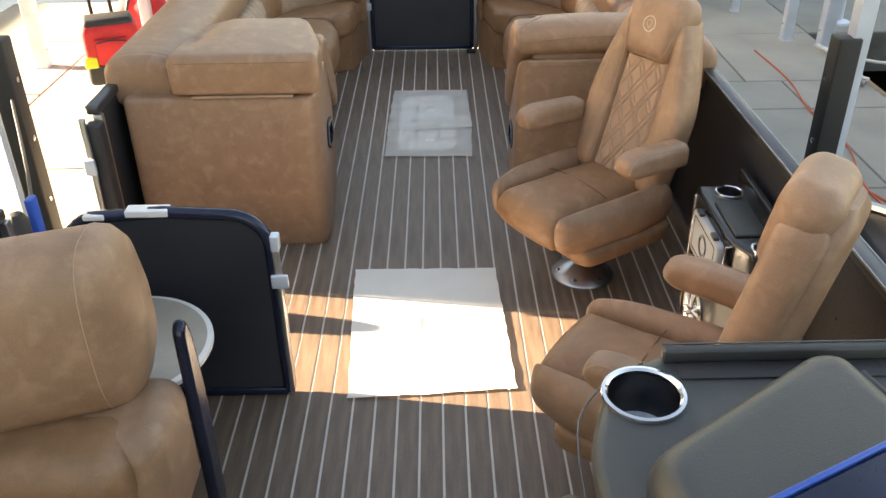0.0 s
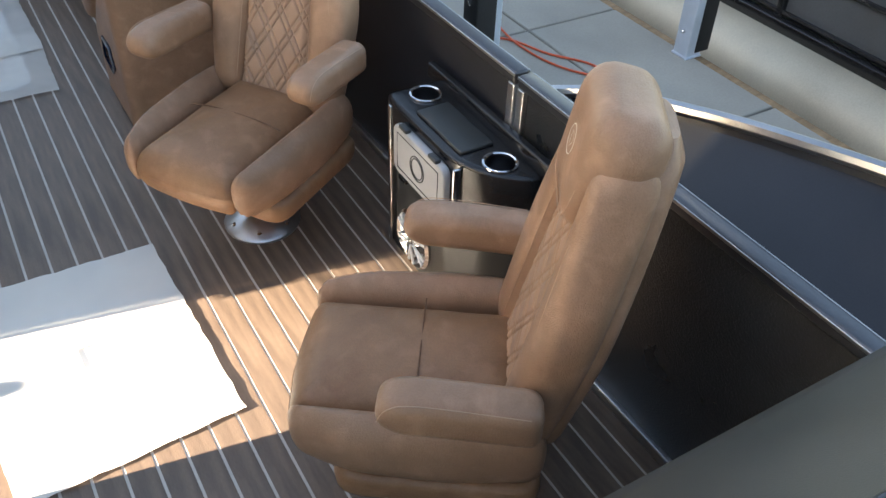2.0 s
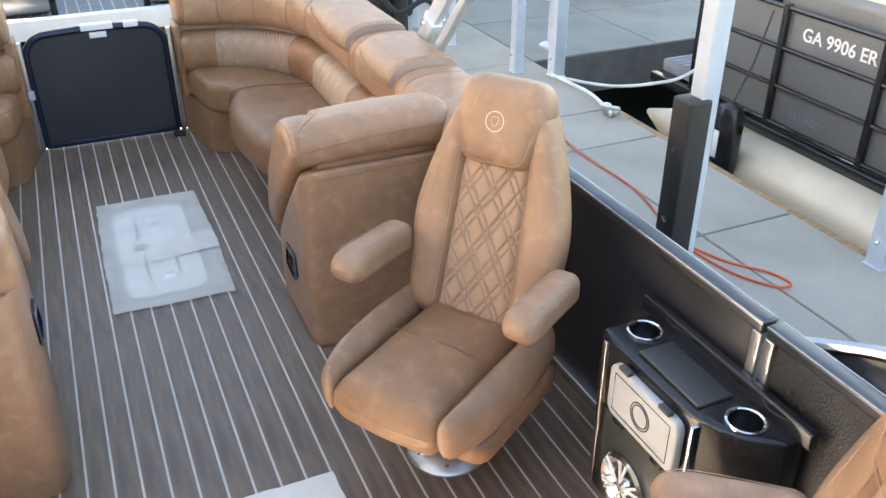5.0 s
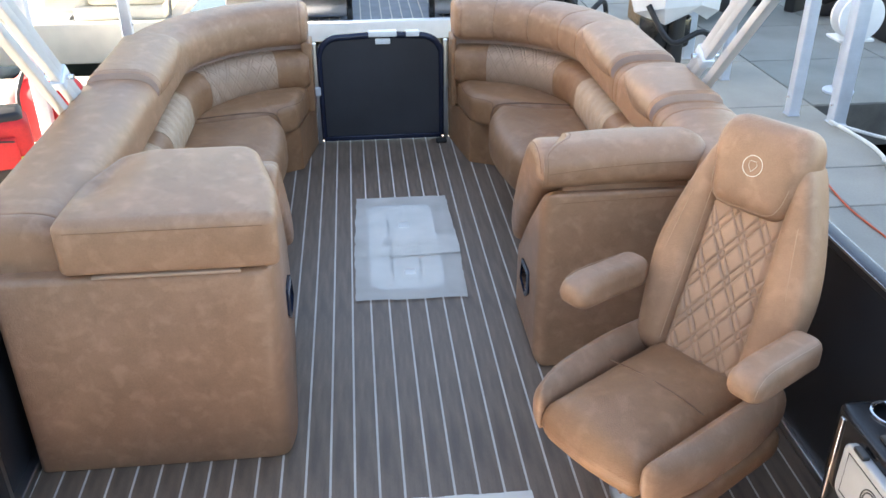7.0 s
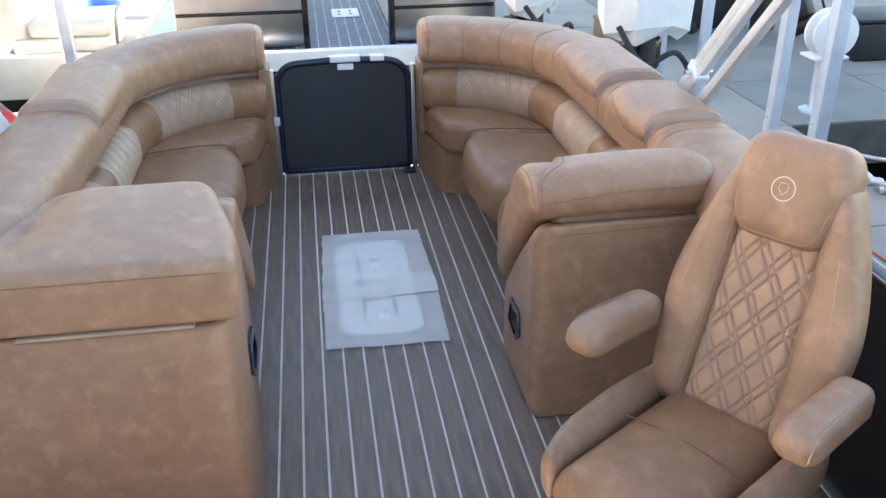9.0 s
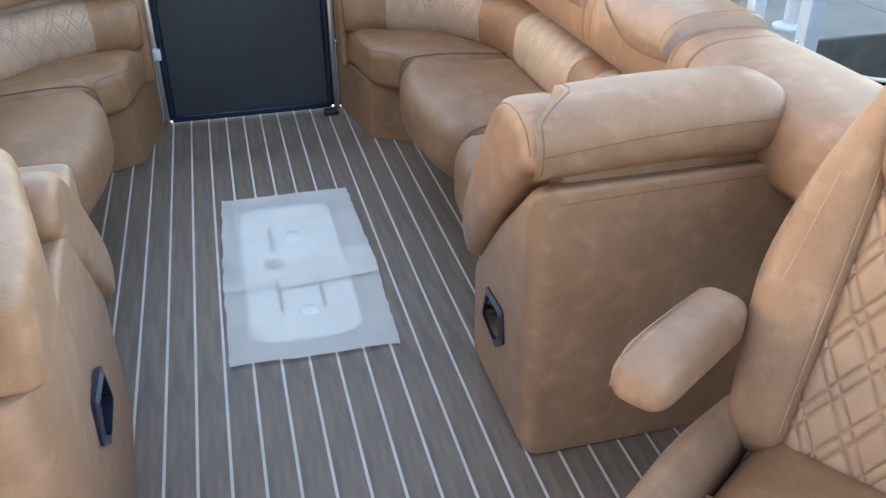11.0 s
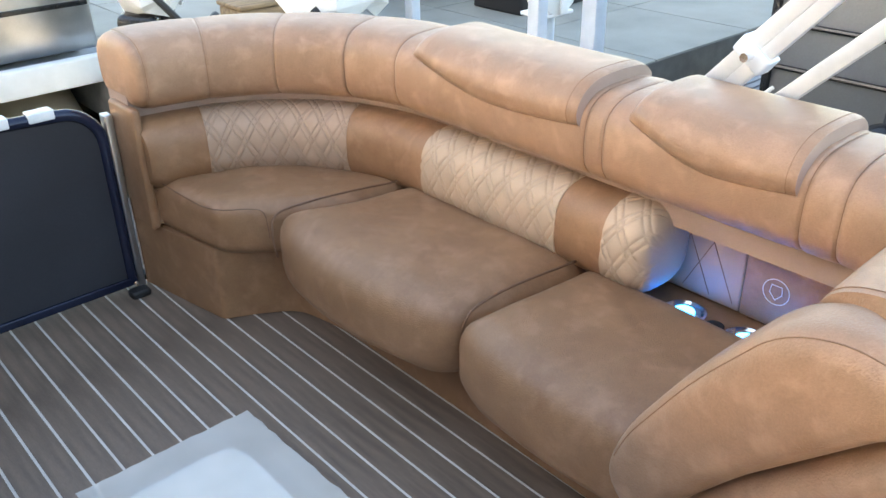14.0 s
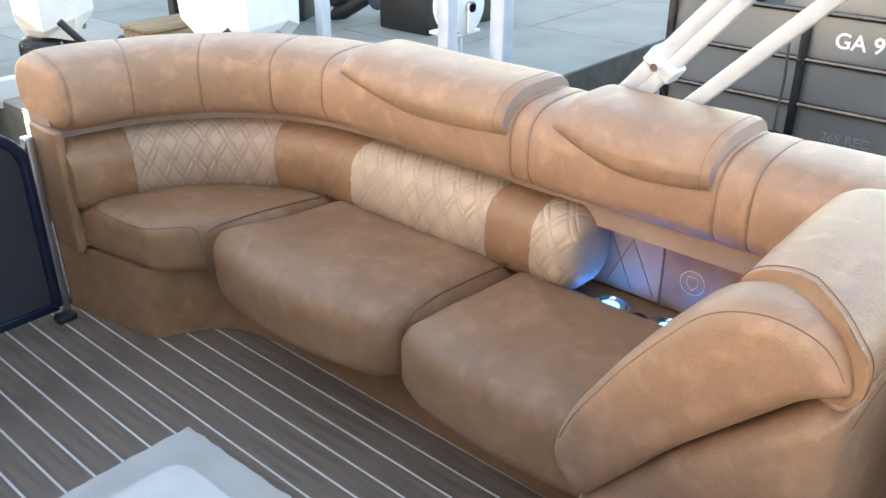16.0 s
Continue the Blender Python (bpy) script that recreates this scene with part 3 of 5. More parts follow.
def captain_chair(at, turn, label, low=0.0, tilt=16.0, arm_drop=0.0):
    """Local: the front looks to -y, the floor is z = 0."""
    ob = thing("captain_chair", label, "chair", "captain's chairs", at=at, turn=turn)
    seat_z = Matrix.Translation((0, 0, -low))
    part("pedestal", lathe([(0.115, 0), (0.118, 0.008), (0.112, 0.016), (0.06, 0.045), (0.038, 0.06), (0.036, 0.20 - low), (0.05, 0.205 - low), (0.05, 0.235 - low)], 36), ALU, ob, "polished aluminium pedestal")
    for k in range(6):
        a = math.pi * k / 3
        part("bolt", lathe([(0.009, 0.018), (0.009, 0.026), (0.004, 0.03)], 10, (0.092 * math.cos(a), 0.092 * math.sin(a), 0)), CHROME, ob)
    # seat: middle cushion and two raised sides
    part("seat_pan", cushion(rounded_poly([(-0.24, -0.22), (0.24, -0.22), (0.25, 0.2), (-0.25, 0.2)], 0.06), 0.225, 0.30, 0.02, 0.03, m=seat_z), LEATHER_DK, ob)
    part("seat", cushion(rounded_poly([(-0.165, -0.315), (0, -0.332), (0.165, -0.315), (0.16, 0.17), (-0.16, 0.17)], [0.04, 0.1, 0.04, 0.02, 0.02]), 0.26, 0.432, 0.085, 0.10, 0.014, m=seat_z, shape=sag), LEATHER_DK, ob)
    for sx in (-1, 1):
        part("side_bolster", cushion(rounded_poly([(sx * 0.156, -0.315), (sx * 0.20, -0.30), (sx * 0.243, -0.19), (sx * 0.254, 0.03), (sx * 0.235, 0.2), (sx * 0.17, 0.2)], [0.03, 0.05, 0.06, 0.06, 0.04, 0.02]), 0.245, 0.458, 0.07, 0.12, 0.006, m=seat_z), LEATHER, ob)
    # back, leaning
    lean = seat_z @ pose(0, 0.153, 0.41, -tilt)

    def width(h):
        t = max(0, min(1, (h + 0.02) / 0.62))
        return 0.203 + 0.026 * math.sin(math.pi / 2 * min(1, t / 0.5)) - 0.105 * max(0, (t - 0.42) / 0.58) ** 1.6

    def shell(x_in, x_out, y_front, y_back, h0, h1, bulge, n=22, e=3.0):
        bm = bmesh.new()
        loops = []
        for i in range(n + 1):
            f = i / n
            h = h0 + (h1 - h0) * f
            end = min(f, 1 - f) * (h1 - h0)
            g = min(1, end / 0.05)
            g = math.sqrt(max(0.02, 1 - (1 - g) ** 2))
            xa, xb = x_in(h), x_out(h)
            cx, hx = (xa + xb) / 2, abs(xb - xa) / 2 * (0.55 + 0.45 * g)
            cy, hy = (y_front + y_back) / 2, (y_back - y_front) / 2 * (0.45 + 0.55 * g)
            loops.append([lean @ Vector((x, y, h)) for x, y in superloop(cx, cy, hx, hy, e, 26)])
        rings(bm, loops)
        return bm
    part("back_shell", shell(lambda h: -width(h) + 0.02, lambda h: width(h) - 0.02, 0.0, 0.095, -0.06, 0.63, 0), LEATHER, ob)
    for sx in (-1, 1):
        part("back_bolster", shell(lambda h: sx * (0.108 - 0.03 * h), lambda h: sx * width(h), -0.058, 0.055, -0.03, 0.60, 0, 30), LEATHER, ob)
    # quilted middle
    bm = bmesh.new()
    grid = []
    nu, nv = 104, 226
    for i in range(nu + 1):
        row = []
        for j in range(nv + 1):
            v = j / nv * 0.54
            half = 0.118 - 0.03 * v
            u = (i / nu - 0.5) * 2 * half
            edge = min(1, (half - abs(u)) / 0.03)
            y = -0.028 * math.sqrt(max(0, 1 - (1 - edge) ** 2)) + 0.0055 * quilt_depth(u, v, 0.075, 0.0024) - 0.010
            row.append(bm.verts.new(lean @ Vector((u, y, v))))
        grid.append(row)
    for a, b in zip(grid, grid[1:]):
        for j in range(nv):
            bm.faces.new((a[j], a[j + 1], b[j + 1], b[j]))
    part("quilted_panel", bm, QUILT_CHAIR, ob, "diamond-quilted back panel")
    # headrest pad over the top
    hr = rounded_poly([(-0.118, 0.50), (-0.098, 0.428), (0.098, 0.428), (0.118, 0.50), (0.136, 0.60), (0.105, 0.664), (-0.105, 0.664), (-0.136, 0.60)], [0.05, 0.05, 0.05, 0.05, 0.06, 0.045, 0.045, 0.06])
    m = lean @ pose(0, 0.05, 0, 90, 0, 0)
    part("headrest", cushion(hr, -0.01, 0.124, 0.045, 0.06, 0.007, m=m), LEATHER, ob)
    # emblem: two stitched rings
    for r, w in ((0.026, 0.0013),):
        pts = [lean @ Vector((r * math.cos(a), -0.0805, 0.55 + r * math.sin(a))) for a in [2 * math.pi * k / 24 for k in range(25)]]
        part("emblem", tube(pts, w, 5), CREAM, ob, "pale stitched ring emblem")
    part("emblem", tube([lean @ Vector((x, -0.0805, 0.55 + h)) for x, h in ((0, -0.015), (0.011, 0), (0.009, 0.012), (-0.009, 0.012), (-0.011, 0), (0, -0.015))], 0.0008, 5), CREAM, ob, "pale stitched shield emblem")
    for sx in (-1, 1):
        arm = rounded_poly([(0.175, 0.54), (0.0, 0.552), (-0.085, 0.555), (-0.125, 0.583), (-0.115, 0.632), (-0.06, 0.647), (0.175, 0.63)], [0.03, 0.04, 0.035, 0.035, 0.035, 0.04, 0.03])
        arm_z = seat_z @ Matrix.Translation((0, 0, -arm_drop))
        part("armrest", extrude_yz(arm, sx * 0.258 - 0.045, sx * 0.258 + 0.045, 0.03, m=arm_z), LEATHER, ob)
        rim = [arm_z @ Vector((sx * (0.258 + 0.036), y, z)) for y, z in ((0.15, 0.624), (-0.04, 0.641), (-0.096, 0.628), (-0.117, 0.592))]
        part("seam", tube(smooth_line(rim, 5), 0.001, 5), THREAD, ob, "pale topstitching")
        side_seam = [lean @ Vector((sx * (0.118 - 0.03 * h), -0.0475, h)) for h in (0.02, 0.12, 0.24, 0.36, 0.46)]
        part("seam", tube(smooth_line(side_seam, 4), 0.001, 5), THREAD, ob, "pale topstitching")
        outer = [lean @ Vector((sx * x, y, h)) for x, y, h in ((0.206, -0.03, 0.02), (0.203, -0.046, 0.12), (0.188, -0.055, 0.22), (0.17, -0.0578, 0.32), (0.15, -0.0578, 0.44))]
        part("seam", tube(smooth_line(outer, 4), 0.001, 5), THREAD, ob, "pale topstitching")
    part("seam", tube(smooth_line([seat_z @ Vector((x, -0.06, z)) for x, z in ((-0.15, 0.43), (-0.09, 0.441), (0, 0.445), (0.09, 0.441), (0.15, 0.43))], 5), 0.002, 5), SEAM, ob, "dark seat seam")
    flap = [lean @ Vector((x, -0.0715, h)) for x, h in ((-0.104, 0.52), (-0.096, 0.475), (-0.072, 0.445), (0, 0.442), (0.072, 0.445), (0.096, 0.475), (0.104, 0.52))]
    part("seam", tube(smooth_line(flap, 4), 0.001, 5), THREAD, ob, "pale topstitching")
    return ob


captain_chair((0.550, 3.632, 0), -56, "tan leather captain's chair with quilted back, turned toward the aisle", 0.018)
captain_chair((0.590, 2.575, 0), -124, "tan leather helm chair with quilted back, beside the grey helm console", 0.045, 11.5, 0.04)

# ---- lounge consoles ----


def cup_pocket(parent, body, x, y, z, port):
    """A black moulded pocket on the console's aisle face."""
    s = -1 if port else 1
    rim = rounded_poly([(y + 0.075, z - 0.04), (y + 0.045, z + 0.055), (y - 0.07, z + 0.06), (y - 0.085, z - 0.02), (y - 0.03, z - 0.065)], 0.012)
    core = rounded_poly([(y + 0.058, z - 0.034), (y + 0.034, z + 0.04), (y - 0.055, z + 0.044), (y - 0.066, z - 0.014), (y - 0.025, z - 0.048)], 0.01)
    cut_with(body, extrude_yz(core, *sorted((x - s * 0.05, x + s * 0.05)), 0.001))
    bm = bmesh.new()
    rings(bm, [[(px, q.x, q.y) for q in loop] for loop, px in ((rim, x + s * 0.004), (rim, x - s * 0.006), (core, x - s * 0.009), (core, x + s * 0.03))], caps=False)
    p = part("cup_pocket", bm, FRAME, parent, "dark blue-black moulded pocket rim")
    bm = bmesh.new()
    bm.faces.new([bm.verts.new((x + s * 0.0295, q.x, q.y)) for q in core])
    part("pocket_floor", bm, RUBBER, p)


con = thing("arm_console", "tan leather console with a padded arm at the lounge's end", "cabinet", "lounge consoles")
# upholstered body, its aisle side sloping down to the seat
outline = rounded_poly([(4.255, 0.0), (4.255, 0.655), (4.31, 0.645), (4.50, 0.465), (4.66, 0.285), (4.66, 0.0)], [0.01, 0.015, 0.03, 0.05, 0.04, 0.01])
body = part("body", extrude_yz(outline, 0.335, 1.035, 0.045, centre=(4.42, 0.25)), LEATHER, con)
part("core", rbox(0.40, 0.85, 4.29, 4.40, 0.02, 0.70, 0.01), LEATHER, con)
wing = rounded_poly([(4.64, 0.285), (4.71, 0.36), (4.68, 0.46), (4.575, 0.63), (4.465, 0.766), (4.37, 0.795), (4.282, 0.774), (4.242, 0.70), (4.31, 0.665), (4.48, 0.49)], [0.03, 0.04, 0.05, 0.06, 0.06, 0.05, 0.05, 0.03, 0.03, 0.04])
part("wing", extrude_yz(wing, 0.315, 0.445, 0.04, centre=(4.47, 0.57)), LEATHER, con, "padded sloping leather wing")
pad = superloop(4.352, 0.727, 0.112, 0.074, 2.6, 48)
inner = superloop(4.349, 0.722, 0.094, 0.062, 2.6, 48)
# the pad meets the wing on the bow side and is cut back in a crescent over the seat side
start = [0.330 + 0.096 * min(1, max(0, (y - 4.262) / 0.10)) for y, z in pad]
bm = bmesh.new()
loops = []
for i in range(25):
    f = i / 24
    e = (1 - f) * 0.49
    g = 1 if e > 0.09 else math.sqrt(max(0.02, 1 - (1 - e / 0.09) ** 2))
    g *= 0.985 if i == 0 else 1
    rise = 0.014 * math.sin(math.pi * min(1, f * 1.1)) + 0.008 * f
    loops.append([(x0 + (0.87 - x0) * f, 4.352 + (y - 4.352) * (0.3 + 0.7 * g), 0.733 + rise * 0.5 + (z - 0.733) * (0.3 + 0.7 * g)) for x0, (y, z) in zip(start, pad)])
rings(bm, loops)
part("arm_pad", bm, LEATHER, con, "rounded tan leather arm pad")
part("seam", tube(smooth_line([(x, 4.2395, z) for x, z in ((0.345, 0.728), (0.5, 0.744), (0.65, 0.752), (0.80, 0.754))], 4), 0.001, 6), STITCH, con)
bm = bmesh.new()
rim_in, rim_out = [], []
for x0, (y, z), (yi, zi) in zip(start, pad, inner):
    f = min(1, max(0, (y - 4.27) / 0.07))              # no facing on the bow side, where pad and wing are sewn together
    yo, zo = 4.352 + (y - 4.352) * 0.965, 0.733 + (z - 0.733) * 0.965
    rim_out.append((x0, yo, zo))
    rim_in.append((x0 + 0.004, yo + (yi - yo) * f, zo + (zi - zo) * f))
rings(bm, [rim_in, rim_out], caps=False)
bm.verts.ensure_lookup_table()
bm.faces.new(bm.verts[:48])
part("pad_facing", bm, QUILT_LT, con, "pale crescent facing on the arm pad")
part("seam", tube([(x0 + 0.012, 4.352 + (y - 4.352) * 1.004, 0.734 + (z - 0.733) * 1.004) for x0, (y, z) in list(zip(start, pad))[:28]], 0.0009, 6), STITCH, con, "pale topstitching")
rim = inset(wing if area2(wing) > 0 else wing[::-1], 0.012)
upper = [p for p in rim if p.y > 0.39 + (4.70 - p.x) / 0.455 * 0.34]
part("seam", tube([(0.3265, p.x, p.y) for p in upper], 0.0012, 6), STITCH, con, "brown topstitched wing seam")
part("seam", tube(smooth_line([(0.38, 4.2535, 0.622), (0.5, 4.2535, 0.626), (0.7, 4.2535, 0.63), (0.98, 4.2535, 0.632)], 5), 0.0007, 6), STITCH, con, "pale topstitching")
cup_pocket(con, body, 0.336, 4.475, 0.235, False)

con = thing("port_console", "tan leather storage console with a hinged padded lid", "cabinet", "lounge consoles")
body = part("body", cushion(rounded_poly([(-1.195, 3.895), (-0.475, 3.895), (-0.455, 4.0), (-0.50, 4.66), (-1.195, 4.66)], [0.02, 0.04, 0.05, 0.03, 0.02]), 0.0, 0.645, 0.018, 0.01, 0.004), LEATHER, con)
lid_top = lambda x, y: 0.006 * min(1, max(0, (y - 3.90) / 0.30)) - 0.05 * min(1, max(0, -0.84 - x) / 0.15) * min(1, max(0, (y - 3.96) / 0.2))
part("lid", cushion(rounded_poly([(-1.005, 3.882), (-0.44, 3.882), (-0.445, 4.05), (-0.53, 4.38), (-0.93, 4.38), (-1.0, 4.15)], [0.03, 0.03, 0.05, 0.06, 0.05, 0.05]), 0.658, 0.812, 0.03, 0.02, 0.006, shape=lid_top), LEATHER, con, "padded tan leather lid")
part("seam", tube([(x, 3.8815, 0.785) for x in (-0.97, -0.85, -0.7, -0.55, -0.475)], 0.0012, 5), STITCH, con)
part("latch_strip", rbox(-0.925, -0.545, 3.885, 3.92, 0.648, 0.6565, 0.003), QUILT, con, "pale strip under the lid")
pw = rounded_poly([(4.66, 0.30), (4.72, 0.36), (4.68, 0.46), (4.54, 0.62), (4.43, 0.735), (4.33, 0.74), (4.30, 0.66), (4.48, 0.49)], [0.03, 0.04, 0.05, 0.06, 0.06, 0.04, 0.03, 0.04])
part("wing", extrude_yz(pw, -0.56, -0.475, 0.03, centre=(4.48, 0.55)), LEATHER, con, "padded sloping leather wing")
cup_pocket(con, body, -0.464, 4.22, 0.365, True)

# ---- gates ----


def gate(name, label, width, height, at, turn, tapes):
    """A black panel in a round-cornered navy frame; local x along the gate, z up."""
    ob = thing(name, label, "gate", "boat gates", at=at, turn=turn)
    n = 7
    r = 0.11
    path = [(0.0, 0.02)]
    path += [(r - r * math.cos(math.pi / 2 * k / n), height - r + r * math.sin(math.pi / 2 * k / n)) for k in range(n + 1)]
    path += [(width / 2, height + 0.012)]
    path += [(width - r + r * math.sin(math.pi / 2 * k / n), height - r + r * math.cos(math.pi / 2 * k / n)) for k in range(n + 1)]
    path += [(width, 0.02)]
    part("gate_frame", tube([(x, 0, z) for x, z in path], 0.018, 10), FRAME, ob, "glossy navy tubular frame")
    part("bottom_rail", rbox(0, width, -0.016, 0.016, 0.008, 0.034, 0.004), FRAME, ob)
    outline = [Vector(p) for p in path]
    flat = Matrix(((1, 0, 0, 0), (0, 0, 1, 0), (0, 1, 0, 0), (0, 0, 0, 1)))
    part("panel", cushion([(x, z) for x, z in path], -0.006, 0.006, 0.001, 0.001, m=flat), GATE, ob, "matt black panel with a bluish reflection put into its colour")
    for x0, x1, z0, z1 in tapes:
        part("tape", rbox(x0, x1, -0.0215, 0.0215, z0, z1, 0.004), WHITE, ob, "strip of clear protective tape")
    return ob


g = gate("stern_gate", "black stern gate in a navy frame with shipping tape", 0.66, 0.585, (-0.425, 6.46, 0.0), 0, [(0.27, 0.42, 0.586, 0.6165), (0.305, 0.385, 0.548, 0.576), (0.47, 0.54, 0.585, 0.6125)])
for x in (-0.022, 0.682):
    p = part("stanchion", rbox(x - 0.012, x + 0.012, -0.02, 0.02, 0.0, 0.56, 0.004), ALU, g, "bright aluminium gate post")
part("latch", rbox(-0.045, 0.0, -0.035, -0.018, 0.28, 0.325, 0.003), STEEL, g)
part("hinge_pin", tube([(0.695, -0.02, 0.02), (0.692, -0.02, 0.3)], 0.007, 8), CHROME, g)
part("hinge_pin", tube([(-0.035, -0.02, 0.02), (-0.032, -0.02, 0.28)], 0.007, 8), CHROME, g)
part("door_stop", cushion(rounded_poly([(0.62, -0.09), (0.68, -0.09), (0.68, -0.045), (0.62, -0.045)], 0.012), 0.0, 0.022, 0.008, 0.002), RUBBER, g, "black rubber gate stop")
g = gate("side_gate", "open black side gate in a navy frame with tape strips", 0.58, 0.655, (-1.07, 2.95, 0.0), 0, [(0.07, 0.13, 0.652, 0.668), (0.19, 0.31, 0.66, 0.6815)])
part("edge_strip", rbox(0.586, 0.601, -0.02, 0.02, 0.02, 0.56, 0.003), ALU, g, "bright aluminium edge strip")
part("latch", rbox(0.575, 0.625, -0.03, -0.018, 0.42, 0.465, 0.004), STEEL, g, "pale blue-grey latch plate")
part("latch", rbox(0.585, 0.61, -0.028, 0.006, 0.545, 0.595, 0.004), STEEL, g)
part("hinge_post", rbox(-0.08, -0.058, -0.02, 0.02, 0.0, 0.72, 0.005), BLUE, g, "blue wrapped hinge post")

tagged(part("gate_strap", tube(smooth_line([(-1.14, 2.955, 0.70), (-1.36, 3.4, 0.62), (-1.69, 4.06, 0.60)], 6), 0.006, 6), RUBBER), "thin black strap from the side gate to a dock post", "strap")

# fence ends at the port opening
f = thing("fence_end", "black fence end plate with a bright aluminium edge", "fence", kind="structure")
part("plate", rbox(-1.2565, -1.20, 3.66, 3.718, 0.03, 0.64, 0.01), BLACK, f)
part("edge", rbox(-1.264, -1.244, 3.642, 3.659, 0.0, 0.67, 0.004), ALU, f)
part("latch", rbox(-1.275, -1.235, 3.625, 3.641, 0.46, 0.52, 0.004), STEEL, f)

# ---- stereo console ----
st = thing("stereo_console", "glossy black stereo console with cup holders and a tray", "cabinet")
plan = rounded_poly([(0.865, 3.385), (0.855, 3.34), (0.86, 3.02), (0.905, 2.925), (0.985, 2.86), (1.035, 2.86), (1.035, 3.385)], [0.02, 0.02, 0.03, 0.04, 0.02, 0.005, 0.005])
top_body = part("top_body", cushion(plan, 0.30, 0.505, 0.012, 0.004), BLACKPLASTIC, st)
low = rounded_poly([(0.875, 3.37), (0.865, 3.33), (0.865, 3.05), (0.91, 2.95), (0.985, 2.88), (1.03, 2.88), (1.03, 3.37)], 0.02)
part("lower_body", cushion(low, 0.0, 0.315, 0.01, 0.004), DARKPLASTIC, st, "grey moulded lower body")
part("tray", rbox(0.885, 0.985, 3.03, 3.255, 0.503, 0.514, 0.008), DARKPLASTIC, st, "grey ribbed phone tray")
part("back_ledge", rbox(1.012, 1.036, 2.83, 3.42, 0.50, 0.545, 0.006), BLACKPLASTIC, st)
for y in (3.325, 2.955):
    cut_round(top_body, 0.955, y, 0.041, 0.42, 0.55)
    cup_well(st, 0.955, y, 0.506, 0.041, 0.07, "stainless cup holder")
flatx = lambda a, b, c, d, x0, x1, r, rc: extrude_yz(rounded_poly([(a, c), (b, c), (b, d), (a, d)], rc), x0, x1, r)
door = part("door", flatx(3.025, 3.29, 0.325, 0.475, 0.835, 0.86, 0.006, 0.03), WHITE, st, "pale grey moulded door")
door.data.materials[0] = material("pale_grey_plastic", (0.42, 0.43, 0.43), 0.45, vary=0.08, fine=300)
part("panel_line", tube([(0.8345, y, z) for y, z in ((3.05, 0.345), (3.265, 0.345), (3.265, 0.455), (3.05, 0.455), (3.05, 0.345))], 0.0012, 5), BLACKPLASTIC, door)
for r in (0.036, 0.029):
    part("emblem", tube([(0.8345, 3.157 + r * math.cos(a), 0.40 + r * math.sin(a)) for a in [2 * math.pi * k / 24 for k in range(25)]], 0.0018, 5), DARKPLASTIC, door, "grey ring emblem")
for y in (3.08, 3.235):
    part("catch", rbox(0.832, 0.85, y - 0.02, y + 0.02, 0.312, 0.328, 0.003), BLACKPLASTIC, st)
    part("catch", rbox(0.832, 0.85, y - 0.02, y + 0.02, 0.474, 0.486, 0.003), DARKPLASTIC, st)
side_m = Matrix.Translation((0.862, 3.21, 0.115)) @ pose(0, 0, 0, 0, -90, 0)
sp = part("speaker", lathe([(0.088, -0.01), (0.092, 0.006), (0.084, 0.014), (0.078, 0.008), (0.07, 0.003), (0.03, -0.008), (0.022, 0.008), (0.0, 0.012)], 36, m=side_m), CHROME, st, "chrome marine speaker with spoked grille")
for k in range(6):
    a = math.pi * k / 3
    c, s_ = math.cos(a), math.sin(a)
    for o in (-0.16, 0.16):
        ca, sa = math.cos(a + o), math.sin(a + o)
        part("spoke", tube([side_m @ Vector((0.018 * c, 0.018 * s_, 0.014)), side_m @ Vector((0.082 * ca, 0.082 * sa, 0.012))], 0.004, 6), WHITE, sp)
part("trim", rbox(0.85, 0.862, 3.335, 3.35, 0.02, 0.49, 0.003), CHROME, st)
part("corner_trim", bar((0.862, 3.0, 0.32), (0.862, 3.0, 0.49), 0.03, 0.01), CHROME, st, "bright corner trim")

# ---- helm console ----
hc = thing("helm_console", "grey moulded helm console with a steel cup holder", "helm console")


def helm_plan(left, back, z):
    """The console's outline at one height: left side, rounded rear corner, straight rear edge."""
    pts = rounded_poly([(left + 0.012, 1.15), (left, back - 0.17), (left + 0.045, back - 0.05), (left + 0.115, back), (1.02, back), (1.02, 0.78), (left + 0.06, 0.78)], [0.05, 0.05, 0.045, 0.03, 0.01, 0.01, 0.05])
    return [(p.x, p.y, z) for p in pts]


bm = bmesh.new()
rings(bm, [helm_plan(a, b, z) for a, b, z in ((0.262, 1.86, 0.0), (0.258, 1.90, 0.45), (0.25, 1.93, 0.72), (0.248, 1.942, 0.79), (0.246, 1.94, 0.83), (0.232, 1.905, 0.885), (0.205, 1.81, 0.985), (0.178, 1.722, 1.068), (0.18, 1.715, 1.074))])
helm_body = part("body", bm, DARKPLASTIC, hc)
bm = bmesh.new()
rings(bm, [helm_plan(a, b, z) for a, b, z in ((0.172, 1.706, 1.075), (0.167, 1.712, 1.082), (0.167, 1.712, 1.096), (0.171, 1.708, 1.103), (0.180, 1.699, 1.107))])
helm_top = part("top_shell", bm, DARKPLASTIC, hc)
part("side_pod", cushion(rounded_poly([(0.105, 1.15), (0.106, 1.49), (0.145, 1.565), (0.19, 1.53), (0.19, 1.15)], 0.035), 0.74, 1.035, 0.035, 0.05), DARKPLASTIC, hc, "rounded grey side pod")
